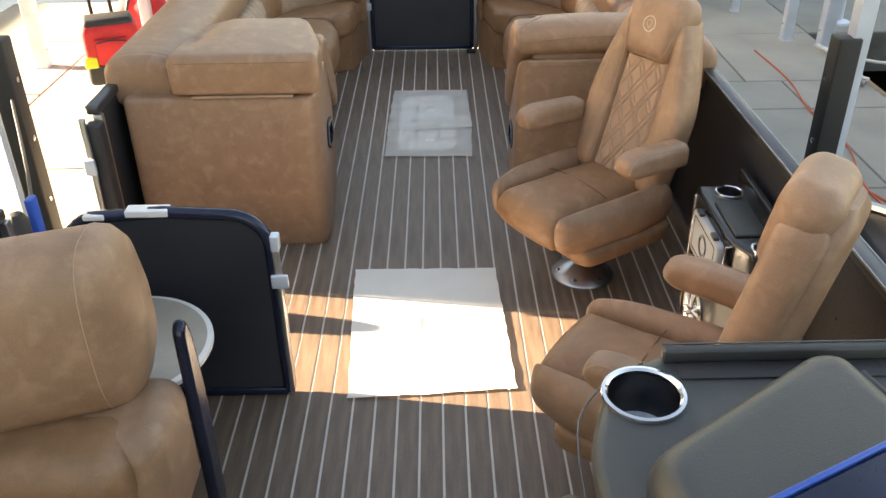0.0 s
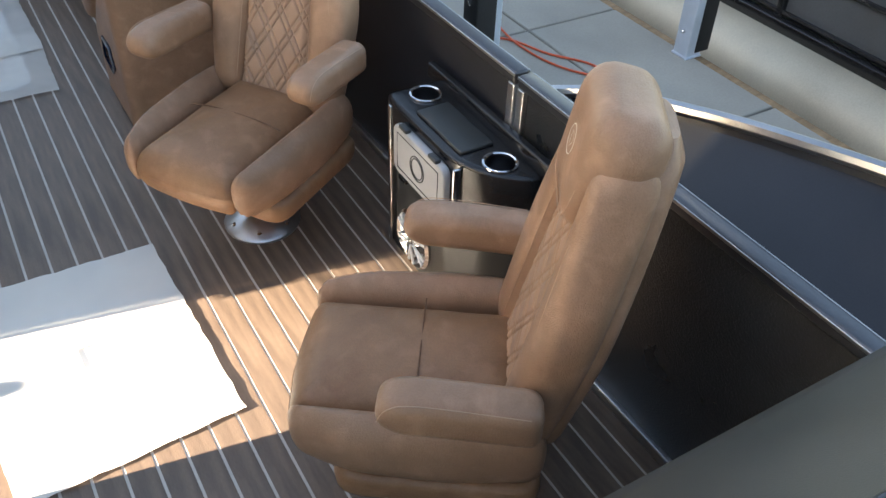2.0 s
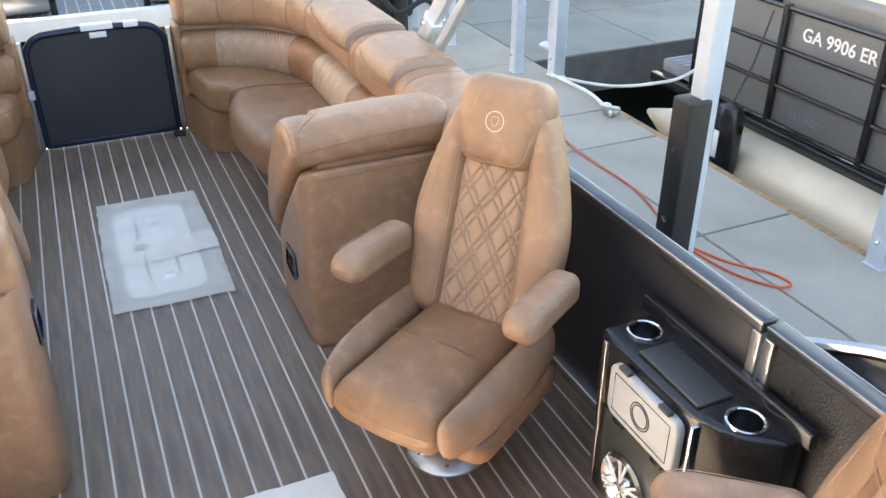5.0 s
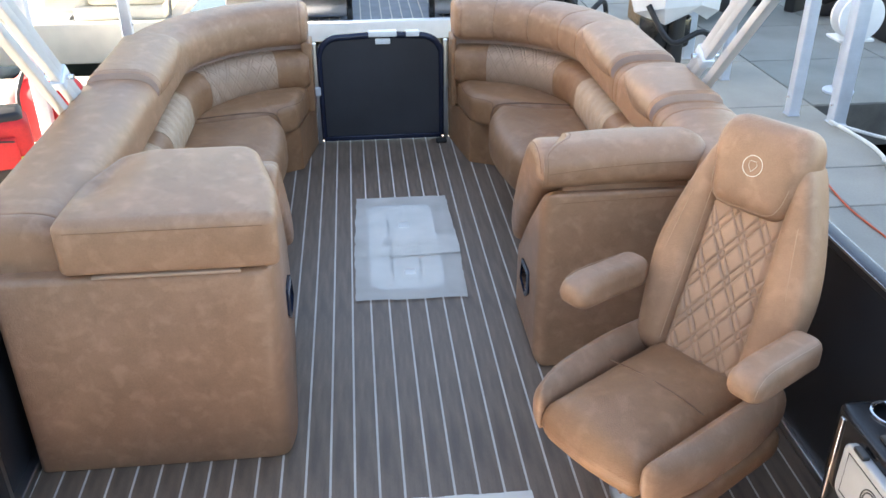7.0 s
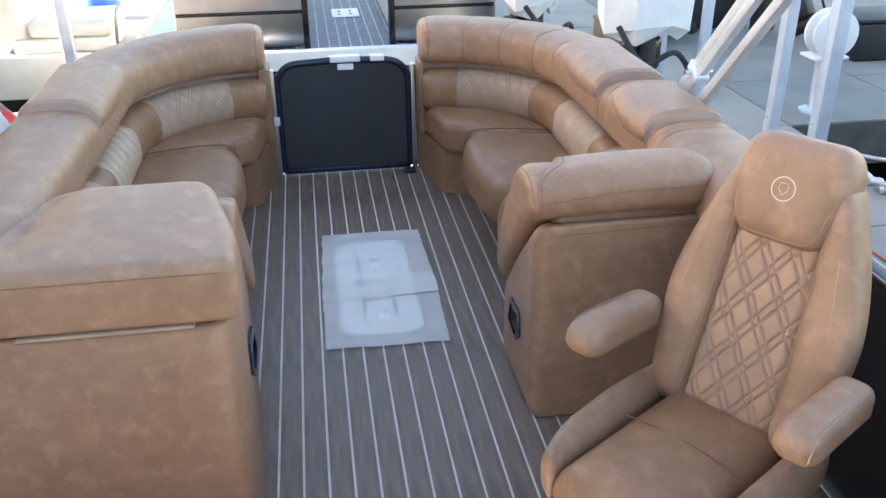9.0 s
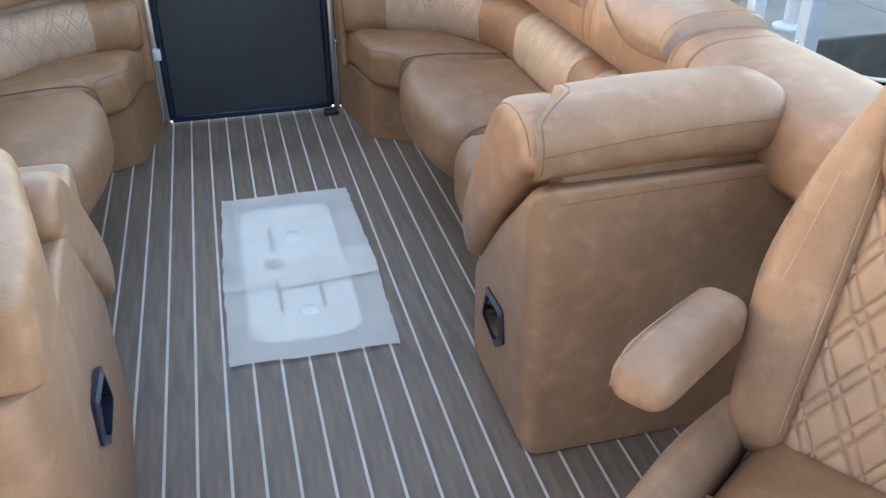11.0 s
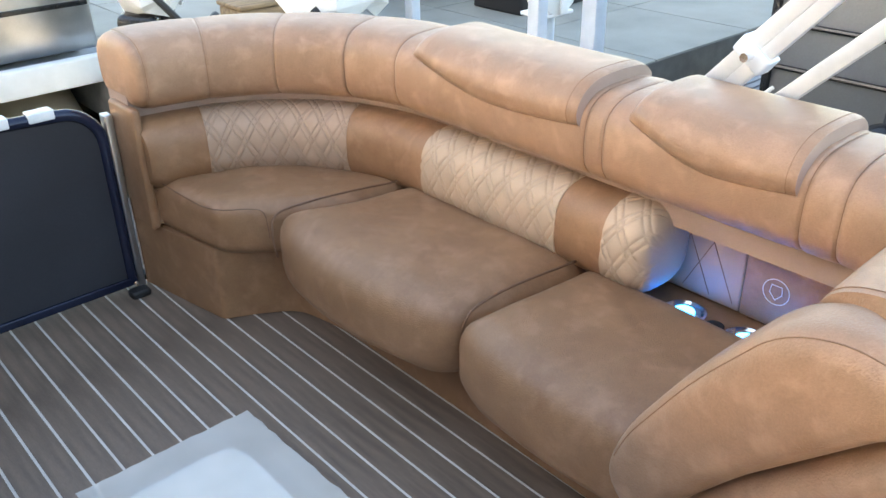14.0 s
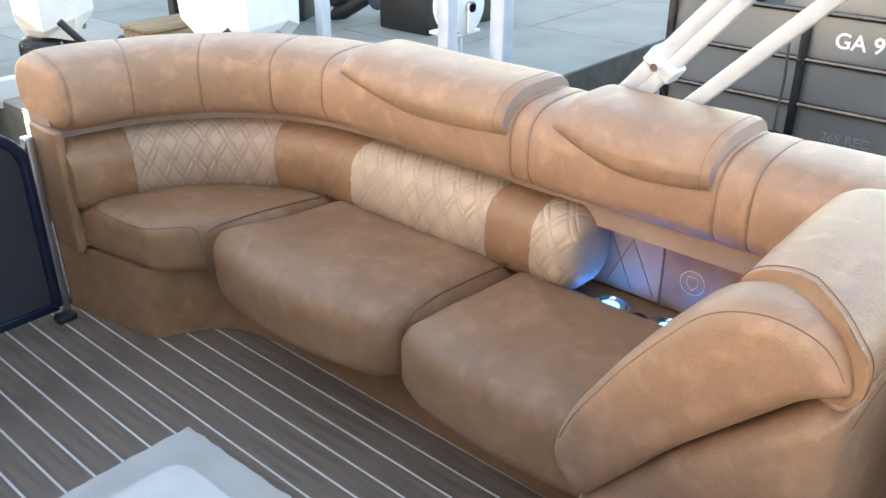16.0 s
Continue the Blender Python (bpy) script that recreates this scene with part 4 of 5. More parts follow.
part("edge_trim", tube(smooth_line([(0.170, 1.15, 1.082), (0.158, 1.545, 1.082), (0.202, 1.668, 1.082), (0.268, 1.718, 1.082)], 6), 0.0013, 8), RAIL, hc, "bright edge trim")
part("rear_lip", rbox(0.285, 1.02, 1.686, 1.701, 1.106, 1.126, 0.004), DARKPLASTIC, hc)
part("lip_trim", rbox(0.285, 1.02, 1.6995, 1.702, 1.126, 1.1272, 0.0005), RAIL, hc, "thin metallic lip edge")
part("slot", rbox(0.30, 0.56, 1.652, 1.684, 1.106, 1.1095, 0.001), RUBBER, hc, "black recessed slot")
for shell_part in (helm_body, helm_top):
    cut_round(shell_part, 0.247, 1.624, 0.046, 1.0, 1.2)
cup_well(hc, 0.247, 1.624, 1.108, 0.047, 0.068, "polished stainless cup holder")
# wedge-shaped dash hood with a filmed display
hood_plan = rounded_poly([(0.212, 1.488), (0.468, 1.676), (0.508, 1.668), (0.56, 1.444), (0.61, 0.90), (0.29, 0.90)], [0.04, 0.03, 0.03, 0.04, 0.03, 0.03])
slope = lambda x, y: 0.028 * min(1, max(0, (1.668 - y) / 0.4))
part("dash_hood", cushion(hood_plan, 1.10, 1.138, 0.024, 0.004, 0.0, shape=slope), DARKPLASTIC, hc, "wedge-shaped grey dash hood")
part("hood_trim", tube(smooth_line([(0.525, 1.652, 1.112), (0.573, 1.444, 1.112), (0.617, 1.12, 1.112)], 5), 0.006, 8), DARKPLASTIC, hc)
disp = pose(0.44, 1.364, 1.154, 6, 0, 27)
screen = part("display", rbox(-0.104, 0.104, -0.128, 0.08, 0.0, 0.010, 0.003, m=disp), FRAME, hc, "glossy display under blue film")
part("film_edge", rbox(-0.108, 0.108, 0.082, 0.088, 0.0, 0.013, 0.002, m=disp), BLUE, screen, "blue protective film edge")
for k in range(3):
    part("switch", rbox(-0.088 + 0.064 * k, -0.04 + 0.064 * k, -0.104, -0.024, 0.010, 0.014, 0.003, m=disp), BLUE, screen, "switch under blue film")

# outer coaming panel beside the helm
cm = thing("coaming", "black outer coaming panel with an aluminium cap", "fence", kind="structure")
top = smooth_line([(1.10, 2.98, 0.655), (1.16, 2.85, 0.70), (1.22, 2.68, 0.735), (1.30, 2.45, 0.765), (1.40, 2.1, 0.79), (1.45, 1.6, 0.80)], 5)
part("cap", tube(top, 0.016, 8), ALU, cm, "bright aluminium cap rail")
bm = bmesh.new()
rings(bm, [[p, (p.x - 0.008, p.y, p.z - 0.03), (1.095, p.y, 0.60), (1.095, p.y, 0.2), (p.x + 0.015, p.y, 0.2)] for p in top], closed=True)
part("panel", bm, BLACK, cm)

# ---- bow seat and table ----
bs = thing("bow_seat", "tan leather bow lounge with a rolled backrest", "sofa")
roll = [(d, z) for d, z in superloop(2.385, 0.722, 0.115, 0.218, 2.8, 32)]
bm = bmesh.new()
loops = []
for i in range(23):
    x = -1.19 + 0.535 * i / 22
    e = -0.655 - x
    g = 1 if e > 0.07 else math.sqrt(max(0.03, 1 - (1 - e / 0.07) ** 2))
    loops.append([(x, 2.385 + 0.35 * (x + 0.655) + (y - 2.385) * (0.35 + 0.65 * g), 0.715 + (z - 0.715) * (0.35 + 0.65 * g)) for y, z in roll])
rings(bm, loops)
part("backrest_roll", bm, LEATHER, bs)
part("seam", tube([(-0.732, 2.358 + (y - 2.385) * 1.006, 0.715 + (z - 0.715) * 1.003) for y, z in roll[4:30]], 0.0012, 5), THREAD, bs, "pale topstitching")
part("backrest", rbox(-1.18, -0.605, 2.15, 2.425, 0.20, 0.53, 0.06, 5), LEATHER, bs)
part("lumbar_pad", rbox(-1.18, -0.66, 2.07, 2.30, 0.36, 0.535, 0.07, 5), LEATHER_DK, bs, "bulging brown leather lumbar pad")
part("seat", cushion(rounded_poly([(-1.18, 1.62), (-0.66, 1.62), (-0.63, 2.26), (-1.18, 2.26)], 0.06), 0.22, 0.40, 0.06, 0.03, 0.006), LEATHER_DK, bs)
part("base", rbox(-1.18, -0.68, 1.66, 2.40, 0.0, 0.26, 0.02), LEATHER_DK, bs)
ep = extrude_yz(rounded_poly([(2.40, 0.0), (2.475, 0.0), (2.475, 0.45), (2.455, 0.62), (2.425, 0.675), (2.395, 0.65)], [0.01, 0.01, 0.05, 0.03, 0.02, 0.02]), -0.615, -0.585, 0.012)
part("end_panel", ep, FRAME, bs, "navy-black end panel")
tb = thing("cocktail_table", "round beige cocktail table with a pale rim", "table")
top = part("tabletop", lathe([(0.0, 0.41), (0.215, 0.41), (0.235, 0.418), (0.235, 0.430), (0.22, 0.438), (0.0, 0.439)], 48, (-0.85, 2.64, 0)), material("beige_tabletop", (0.36, 0.32, 0.26), 0.4, vary=0.08, fine=200), tb)
part("rim", lathe([(0.232, 0.416), (0.241, 0.419), (0.241, 0.431), (0.232, 0.435)], 48, (-0.85, 2.64, 0)), HATCH, tb, "pale edge band")
part("leg", lathe([(0.11, 0.0), (0.11, 0.012), (0.035, 0.03), (0.03, 0.41)], 24, (-0.85, 2.64, 0)), ALU, tb, "aluminium table leg")

# ---- deck hatches under paper ----


def hatch(x0, x1, y0, y1, label):
    h = thing("deck_hatch", label, "hatch", "deck hatches")
    part("lid", cushion(rounded_poly([(x0, y0), (x1, y0), (x1, y1), (x0, y1)], 0.07), 0.0005, 0.0035, 0.001, 0.0005), HATCH, h)
    part("rim", tube([(p.x, p.y, 0.003) for p in rounded_poly([(x0, y0), (x1, y0), (x1, y1), (x0, y1)], 0.07)] + [(x0, y0 + 0.07, 0.003)], 0.003, 5), STEEL, h)
    for y in (0.28, 0.72):
        for x in (0.3, 0.7):
            if x == 0.3 or y == 0.28:
                cx, cy = x0 + (x1 - x0) * x, y0 + (y1 - y0) * y
                part("slot", rbox(cx - 0.006, cx + 0.006, cy - 0.075, cy + 0.075, 0.003, 0.0042, 0.001), BLACKPLASTIC, h)
    part("latch", lathe([(0.032, 0.003), (0.032, 0.005), (0.022, 0.0055), (0.0, 0.0048)], 20, (x0 + (x1 - x0) * 0.30, y0 + (y1 - y0) * 0.52, 0)), DARKPLASTIC, h)
    return h


def sheet(pts, z, label, seed, film=FILM):
    """A slightly wavy translucent sheet with uneven edges."""
    rnd = random.Random(seed)
    lp = resample([Vector(p) for p in pts], 0.03)
    lp = [p + Vector((rnd.uniform(-0.003, 0.003), rnd.uniform(-0.003, 0.003))) for p in lp]
    c = sum(lp, Vector((0, 0))) / len(lp)
    bm = bmesh.new()
    loops = []
    for k in (0, 0.1, 0.3, 0.5, 0.7, 0.9):
        loops.append([((p + (c - p) * k).x, (p + (c - p) * k).y, z + 0.0022 * noise.noise(Vector(((p + (c - p) * k).x * 9, (p + (c - p) * k).y * 9, seed)))) for p in lp])
    rings(bm, loops, caps=False)
    return tagged(part("paper_sheet", bm, film), label, "paper", "protective sheets")


hatch(-0.205, 0.09, 4.82, 5.58, "white deck hatch with moulded slots under translucent paper")
sheet([(-0.271, 4.74), (0.165, 4.729), (0.18, 5.16), (-0.27, 5.13)], 0.0085, "translucent paper sheet taped over the deck hatch", 3)
sheet([(-0.272, 5.08), (0.182, 5.09), (0.17, 5.658), (-0.258, 5.663)], 0.012, "translucent paper sheet overlapping another on the hatch", 5)
sheet([(-0.12, 5.06), (0.178, 5.08), (0.176, 5.24), (-0.10, 5.24)], 0.0155, "small translucent paper patch across the sheets' overlap", 8)
hatch(-0.25, 0.165, 2.99, 3.60, "white deck hatch with moulded slots in the sun")
sheet([(-0.302, 2.912), (0.239, 2.946), (0.215, 3.676), (-0.336, 3.679)], 0.0085, "translucent paper sheet over a deck hatch, crumpled edge", 11, THICK_FILM)

# ---- bimini arms ----


def bimini_arm(port):
    ob = thing("bimini_arm", "folded aluminium bimini arms clamped to the rail", "bimini frame", "bimini frames")
    X = lambda x: side(x, port)
    a, b = Vector((X(1.055), 5.20, 0.60)), Vector((X(1.17), 4.05, 1.95))
    part("lower_tube", bar(a, b, 0.036, 0.036), SATIN, ob)
    off = Vector((0, -0.045, 0.0))
    part("upper_tube", bar(a + off + (b - a) * 0.12, b + off, 0.032, 0.032), SATIN, ob)
    mid = a + (b - a) * 0.2 + off * 0.5
    part("clamp", rbox(-0.024, 0.024, -0.042, 0.042, -0.022, 0.022, 0.006, m=Matrix.Translation(mid) @ pose(0, 0, 0, 38)), STEEL, ob, "white bracket with a pin")
    part("pin", tube([mid + Vector((-0.05, 0, 0)), mid + Vector((0.05, 0, 0))], 0.01, 8), CHROME, ob)
    part("second_arm", bar((X(1.07), 5.04, 0.62), (X(1.08), 3.55, 2.12), 0.034, 0.034), SATIN, ob)
    part("mount", rbox(X(1.07) - 0.03, X(1.07) + 0.03, 5.0, 5.24, 0.56, 0.64, 0.01), STEEL, ob)
    return ob


bimini_arm(False)
bimini_arm(True)

# ---- posts on the docks ----


def post(x, y, w=0.075, top=2.6, guard=None, label="square pale blue steel lift post on the dock"):
    ob = thing("dock_post", label, "post", "dock posts", at=(x, y, -0.09))
    part("column", rbox(-w / 2, w / 2, -w / 2, w / 2, 0.0, top + 0.085, 0.006), STEEL, ob)
    part("foot_plate", rbox(-w * 0.55, w * 0.55, -w * 0.55, w * 0.55, 0.0, 0.01, 0.002), STEEL, ob)
    for z in (0.12,):
        for s in (-1, 1):
            part("bolt", lathe([(0.009, 0), (0.009, 0.012), (0.004, 0.016)], 10, m=Matrix.Translation((s * w / 2, 0, z)) @ pose(0, 0, 0, 0, s * 90, 0)), CHROME, ob)
    if guard:
        gx, gh = guard
        g = part("bumper", rbox(min(0, gx) - (0 if gx > 0 else 0.012), max(0, gx) + (0.012 if gx > 0 else 0), -0.045, 0.045, 0.02, gh, 0.008), RUBBER, ob, "black rubber dock bumper")
        for z in (gh * 0.25, gh * 0.55, gh * 0.82):
            part("bumper_bolt", lathe([(0.012, 0), (0.012, 0.004), (0.0, 0.006)], 12, m=Matrix.Translation((gx * 1.0 + (0.012 if gx > 0 else -0.012), 0, z)) @ pose(0, 0, 0, 0, 90 if gx > 0 else -90, 0)), CHROME, g)
    return ob


post(1.565, 3.93, 0.065, guard=(-0.075, 0.925), label="pale blue steel post with a black rubber bumper beside the boat")
post(2.685, 3.985, 0.085, guard=(0.075, 2.2), label="pale blue steel post with a black bumper at the dock's edge")
post(2.50, 6.84, 0.07)
post(2.70, 6.66, 0.085)
post(2.36, 7.60, 0.06)
post(2.28, 8.15, 0.08, label="pale steel post with a red stripe on the far walkway")
post(-2.69, 6.52, 0.085)
post(-2.02, 6.80, 0.07)
post(-1.745, 4.08, 0.065, guard=(0.075, 0.925), label="steel post with a black rubber bumper beside the side gate")
post(-2.10, 9.2, 0.08)

db = thing("dock_bumper", "squat black rubber bumper standing at the dock's edge", "bumper", at=(-1.50, 3.50, -0.09))
part("body", lathe([(0.075, 0.0), (0.078, 0.03), (0.066, 0.06), (0.064, 0.34), (0.05, 0.42), (0.022, 0.468), (0.0, 0.475)], 24), RUBBER, db)
part("base_plate", rbox(-0.078, 0.078, -0.1, 0.1, 0.0, 0.012, 0.003), ALU, db, "galvanised base plate")

# diagonal steel braces of the lift on the far-left dock
for a, b in (((-1.95, 7.55, -0.09), (-2.5, 6.2, 1.5)), ((-1.85, 7.35, -0.09), (-2.35, 6.0, 1.5))):
    o = thing("lift_brace", "slanting galvanised lift brace on the dock", "brace", "lift braces")
    part("bar", bar(a, b, 0.05, 0.05), ALU, o)
    part("foot", rbox(a[0] - 0.06, a[0] + 0.06, a[1] - 0.06, a[1] + 0.06, -0.09, -0.07, 0.004), STEEL, o)

# ---- winch ----
w = thing("boat_winch", "white cable winch on a round steel pedestal", "winch", at=(3.02, 7.24, -0.09))
part("pedestal", lathe([(0.10, 0), (0.10, 0.015), (0.045, 0.03), (0.045, 0.36)], 24), STEEL, w)
part("table", rbox(-0.12, 0.12, -0.09, 0.09, 0.36, 0.38, 0.006), WHITE, w)
wm = Matrix.Translation((0, -0.03, 0.52)) @ pose(0, 0, 0, 90)
part("drum", lathe([(0.0, -0.07), (0.14, -0.07), (0.15, -0.06), (0.15, -0.04), (0.09, -0.03), (0.09, 0.03), (0.15, 0.04), (0.15, 0.06), (0.05, 0.07), (0.0, 0.07)], 32, m=wm), WHITE, w, "white flanged drum")
part("hub", lathe([(0.0, 0.07), (0.03, 0.07), (0.03, 0.10), (0.0, 0.10)], 16, m=wm), ALU, w)
part("bracket", rbox(-0.03, 0.03, -0.13, -0.115, 0.38, 0.54, 0.004), WHITE, w)

# ---- red bag, cord, rope ----
bag = thing("tool_bag", "red and black rolling tool bag with a raised handle", "bag", at=(-2.07, 6.2, -0.09), turn=20)
part("body", cushion(rounded_poly([(-0.17, -0.12), (0.17, -0.12), (0.17, 0.12), (-0.17, 0.12)], 0.05), 0.12, 0.40, 0.05, 0.02, 0.01, shape=sag), RED, bag)
part("base", rbox(-0.175, 0.175, -0.125, 0.125, 0.02, 0.17, 0.035, 3), RUBBER, bag, "black base")
part("collar", rbox(-0.15, 0.15, -0.10, 0.10, 0.36, 0.43, 0.03, 3), RUBBER, bag, "black open collar")
part("trim", rbox(-0.18, -0.10, -0.132, -0.11, 0.14, 0.21, 0.01), YELLOW, bag, "lime green patch")
part("trim", rbox(0.09, 0.18, -0.134, -0.11, 0.16, 0.21, 0.01), YELLOW, bag)
part("pocket", rbox(-0.10, 0.10, -0.145, -0.115, 0.16, 0.32, 0.015, 3), RED, bag, "red front pocket")
part("zip", tube(smooth_line([(-0.09, -0.147, 0.30), (0.0, -0.149, 0.312), (0.09, -0.147, 0.30)], 5), 0.005, 6), RUBBER, bag)
for x in (-0.12, 0.12):
    part("wheel", lathe([(0.0, -0.02), (0.045, -0.02), (0.05, -0.012), (0.05, 0.012), (0.045, 0.02), (0.0, 0.02)], 20, m=Matrix.Translation((x, 0.13, 0.05)) @ pose(0, 0, 0, 0, 90)), RUBBER, bag)
for x in (-0.08, 0.04):
    part("handle", tube([(x, 0.135, 0.1), (x - 0.02, 0.145, 0.98)], 0.012, 8), RUBBER, bag)
part("handle_grip", tube([(-0.11, 0.145, 0.98), (0.03, 0.145, 0.98)], 0.016, 8), RUBBER, bag)
b2 = thing("red_bag", "red soft bag with black straps lying on the dock", "bag", at=(-2.06, 6.98, -0.09), turn=-15)
part("body", cushion(rounded_poly([(-0.20, -0.13), (0.20, -0.13), (0.20, 0.13), (-0.20, 0.13)], 0.08), 0.0, 0.36, 0.10, 0.03, 0.02, shape=lambda x, y: 3 * sag(x, y)), RED, b2)
for x in (-0.09, 0.09):
    part("strap", tube(smooth_line([(x, -0.136, 0.05), (x, -0.13, 0.26), (x * 0.8, -0.06, 0.40), (x * 0.8, 0.05, 0.42), (x, 0.12, 0.28)], 5), 0.014, 6), RUBBER, b2, "black webbing strap")
part("trim", rbox(0.12, 0.19, -0.139, -0.12, 0.02, 0.08, 0.008), YELLOW, b2, "lime green patch")

cord = smooth_line([(2.2, 6.6, 0), (2.22, 6.0, 0), (2.16, 5.5, 0), (2.17, 5.0, 0), (2.08, 4.62, 0), (2.05, 4.40, 0), (2.08, 4.18, 0), (2.17, 4.02, 0), (2.24, 4.02, 0), (2.22, 4.12, 0), (2.12, 4.26, 0), (2.04, 4.45, 0), (1.92, 4.52, 0), (1.7, 4.5, 0)], 6)
tagged(part("extension_cord", tube([(p.x, p.y, -0.083 + 0.0) for p in cord], 0.005, 6), ORANGE), "orange extension cord lying in loops on the dock", "cord")
rope = thing("mooring_rope", "white mooring rope tied to a dock cleat", "rope")
part("line", tube(smooth_line([(2.64, 6.62, -0.06), (2.66, 6.2, -0.05), (2.62, 5.92, -0.06)], 6), 0.011, 8), ROPE, rope)
part("line", tube(smooth_line([(2.62, 6.55, -0.05), (2.95, 6.35, -0.10), (3.2, 6.1, -0.02), (3.32, 6.02, 0.06)], 6), 0.011, 8), ROPE, rope)
cl = thing("dock_cleat", "galvanised dock cleat with rope wound on it", "cleat", at=(2.62, 5.9, -0.09))
part("horns", tube([(0, -0.09, 0.045), (0, -0.04, 0.038), (0, 0.04, 0.038), (0, 0.09, 0.045)], 0.012, 8), ALU, cl)
part("base", rbox(-0.02, 0.02, -0.04, 0.04, 0, 0.035, 0.006), ALU, cl)
part("turns", tube(smooth_line([(-0.03, -0.05, 0.03), (0.03, 0.05, 0.045), (-0.03, 0.05, 0.05), (0.03, -0.05, 0.055), (-0.03, 0.0, 0.06)], 5), 0.011, 7), ROPE, cl)
fd = thing("boat_fender", "black cylindrical fender hanging beside the grey boat", "fender")
part("body", lathe([(0.0, -0.36), (0.04, -0.35), (0.075, -0.31), (0.08, -0.25), (0.08, 0.03), (0.06, 0.08), (0.02, 0.10), (0.0, 0.10)], 24, (3.06, 5.38, 0.0)), BLACKPLASTIC, fd)
part("lanyard", tube([(3.06, 5.38, 0.09), (3.2, 5.42, 0.3), (3.33, 5.48, 0.55)], 0.006, 6), RUBBER, fd)
part("mark", rbox(2.976, 2.982, 5.36, 5.40, -0.21, -0.05, 0.002), WHITE, fd, "pale lettering bar")

# ---- timber edge of the docks ----
for nm, x0, x1, y0, y1 in (("trim_1", 2.70, 2.745, -4, 6.0), ("trim_2", 1.185, 1.22, -4, 7), ("trim_3", -1.42, -1.385, -4, 7)):
    tagged(part(nm, rbox(x0, x1, y0, y1, -0.30, -0.095, 0.008), WOOD), "timber edge beam of the dock", "trim", kind="structure")

# ---- neighbouring boats ----


def fence_panels(ob, x, y0, y1, z0, z1, n, mat, rail, s):
    """Panels with posts and horizontal rails on a boat's side; s: the way its outside looks along x."""
    part("side_panel", rbox(min(x, x - s * 0.02), max(x, x - s * 0.02), y0, y1, z0, z1, 0.004), mat, ob)
    for z in (z0, z0 + (z1 - z0) * 0.33, z0 + (z1 - z0) * 0.66, z1):
        part("rail", tube([(x + s * 0.012, y0, z), (x + s * 0.012, y1, z)], 0.014, 8), rail, ob)
    for i in range(n + 1):
        y = y0 + (y1 - y0) * i / n
        part("fence_post", rbox(x - 0.02 + s * 0.01, x + 0.02 + s * 0.01, y - 0.018, y + 0.018, z0 - 0.02, z1 + 0.02, 0.004), rail, ob)


def letters(text, size, m, mat, parent, label, weight=0.0):
    """One raised part for each character, spaced as in running text."""
    def outline(body):
        cu = bpy.data.curves.new("letter", 'FONT')
        cu.body, cu.size, cu.extrude, cu.offset = body, size, 0.0015, weight
        tmp = bpy.data.objects.new("letter", cu)
        me = bpy.data.meshes.new_from_object(tmp)
        bpy.data.objects.remove(tmp)
        return me, max(v.co.x for v in me.vertices)
    for i, ch in enumerate(text):
        if ch == " ":
            continue
        me, right = outline(ch)
        me.materials.append(mat)
        ob = new("letter", me)
        ob.parent = parent
        ob.matrix_basis = m @ Matrix.Translation((outline(text[:i + 1])[1] - right, 0, 0))
        tagged(ob, label)


nb = thing("grey_pontoon_boat", "dark grey pontoon boat with black rails moored beyond the dock", "boat")
fence_panels(nb, 3.38, -2.0, 6.09, -0.06, 0.58, 12, GREYHULL, BLACKPLASTIC, -1)
fence_panels(nb, 5.6, -2.0, 6.09, -0.06, 0.58, 12, GREYHULL, BLACKPLASTIC, 1)
part("deck", rbox(3.405, 5.575, -2.4, 6.45, -0.08, 0.0, 0.01), GREYDECK, nb)
for k in range(7):
    part("deck_tread", rbox(3.40, 5.58, 6.06 + k * 0.055, 6.10 + k * 0.055, 0.0, 0.006, 0.002), GREYDECK, nb)
part("side_skirt", rbox(3.31, 3.36, -2.4, 6.45, -0.135, -0.075, 0.006), BLACKPLASTIC, nb)
for x in (3.30, 5.5):
    tb_ = [(0.02, -0.0), (0.12, 0.3), (0.19, 0.8), (0.21, 1.2), (0.21, 8.2), (0.19, 8.5), (0.02, 8.6)]
    part("pontoon", lathe([(r, z) for r, z in tb_], 28, m=Matrix.Translation((x, 6.4, -0.34)) @ pose(0, 0, 0, 90)), HULL, nb, "bright aluminium pontoon tube")
part("bench_seat", rbox(3.46, 4.1, 2.2, 5.6, 0.0, 0.72, 0.08, 4), GREYHULL, nb, "grey rolled bench seat")
part("cover", rbox(3.48, 4.05, 3.4, 5.5, 0.62, 0.84, 0.09, 5), CREAM, nb, "pale rolled cover on the rail")
part("end_wall", rbox(3.40, 5.56, 5.97, 6.0, 0.03, 0.58, 0.004), GREYHULL, nb)
part("corner_tube", lathe([(0.2, 0.0), (0.22, 0.02), (0.2, 0.2), (0.22, 0.22), (0.2, 0.4), (0.21, 0.56), (0.0, 0.56)], 24, (3.62, 5.95, 0.02)), BLACKPLASTIC, nb, "black ribbed corner moulding")
part("lamp", lathe([(0.0, 0.0), (0.03, 0.0), (0.034, 0.01), (0.02, 0.018), (0.0, 0.02)], 16, m=Matrix.Translation((3.40, 5.9, 0.42)) @ pose(0, 0, 0, 0, -90)), CHROME, nb)
lm = lambda y, z: Matrix.Translation((3.3775, y, z)) @ pose(0, 0, 0, 90, 0, -90)
letters("GA 9906 ER", 0.098, lm(5.29, 0.435), WHITE, nb, "white registration letters", 0.0012)
letters("265 REC", 0.062, Matrix.Translation((3.3775, 5.27, 0.0)) @ pose(0, 0, 0, 90, 0, -90), GREYDECK, nb, "silver model lettering")
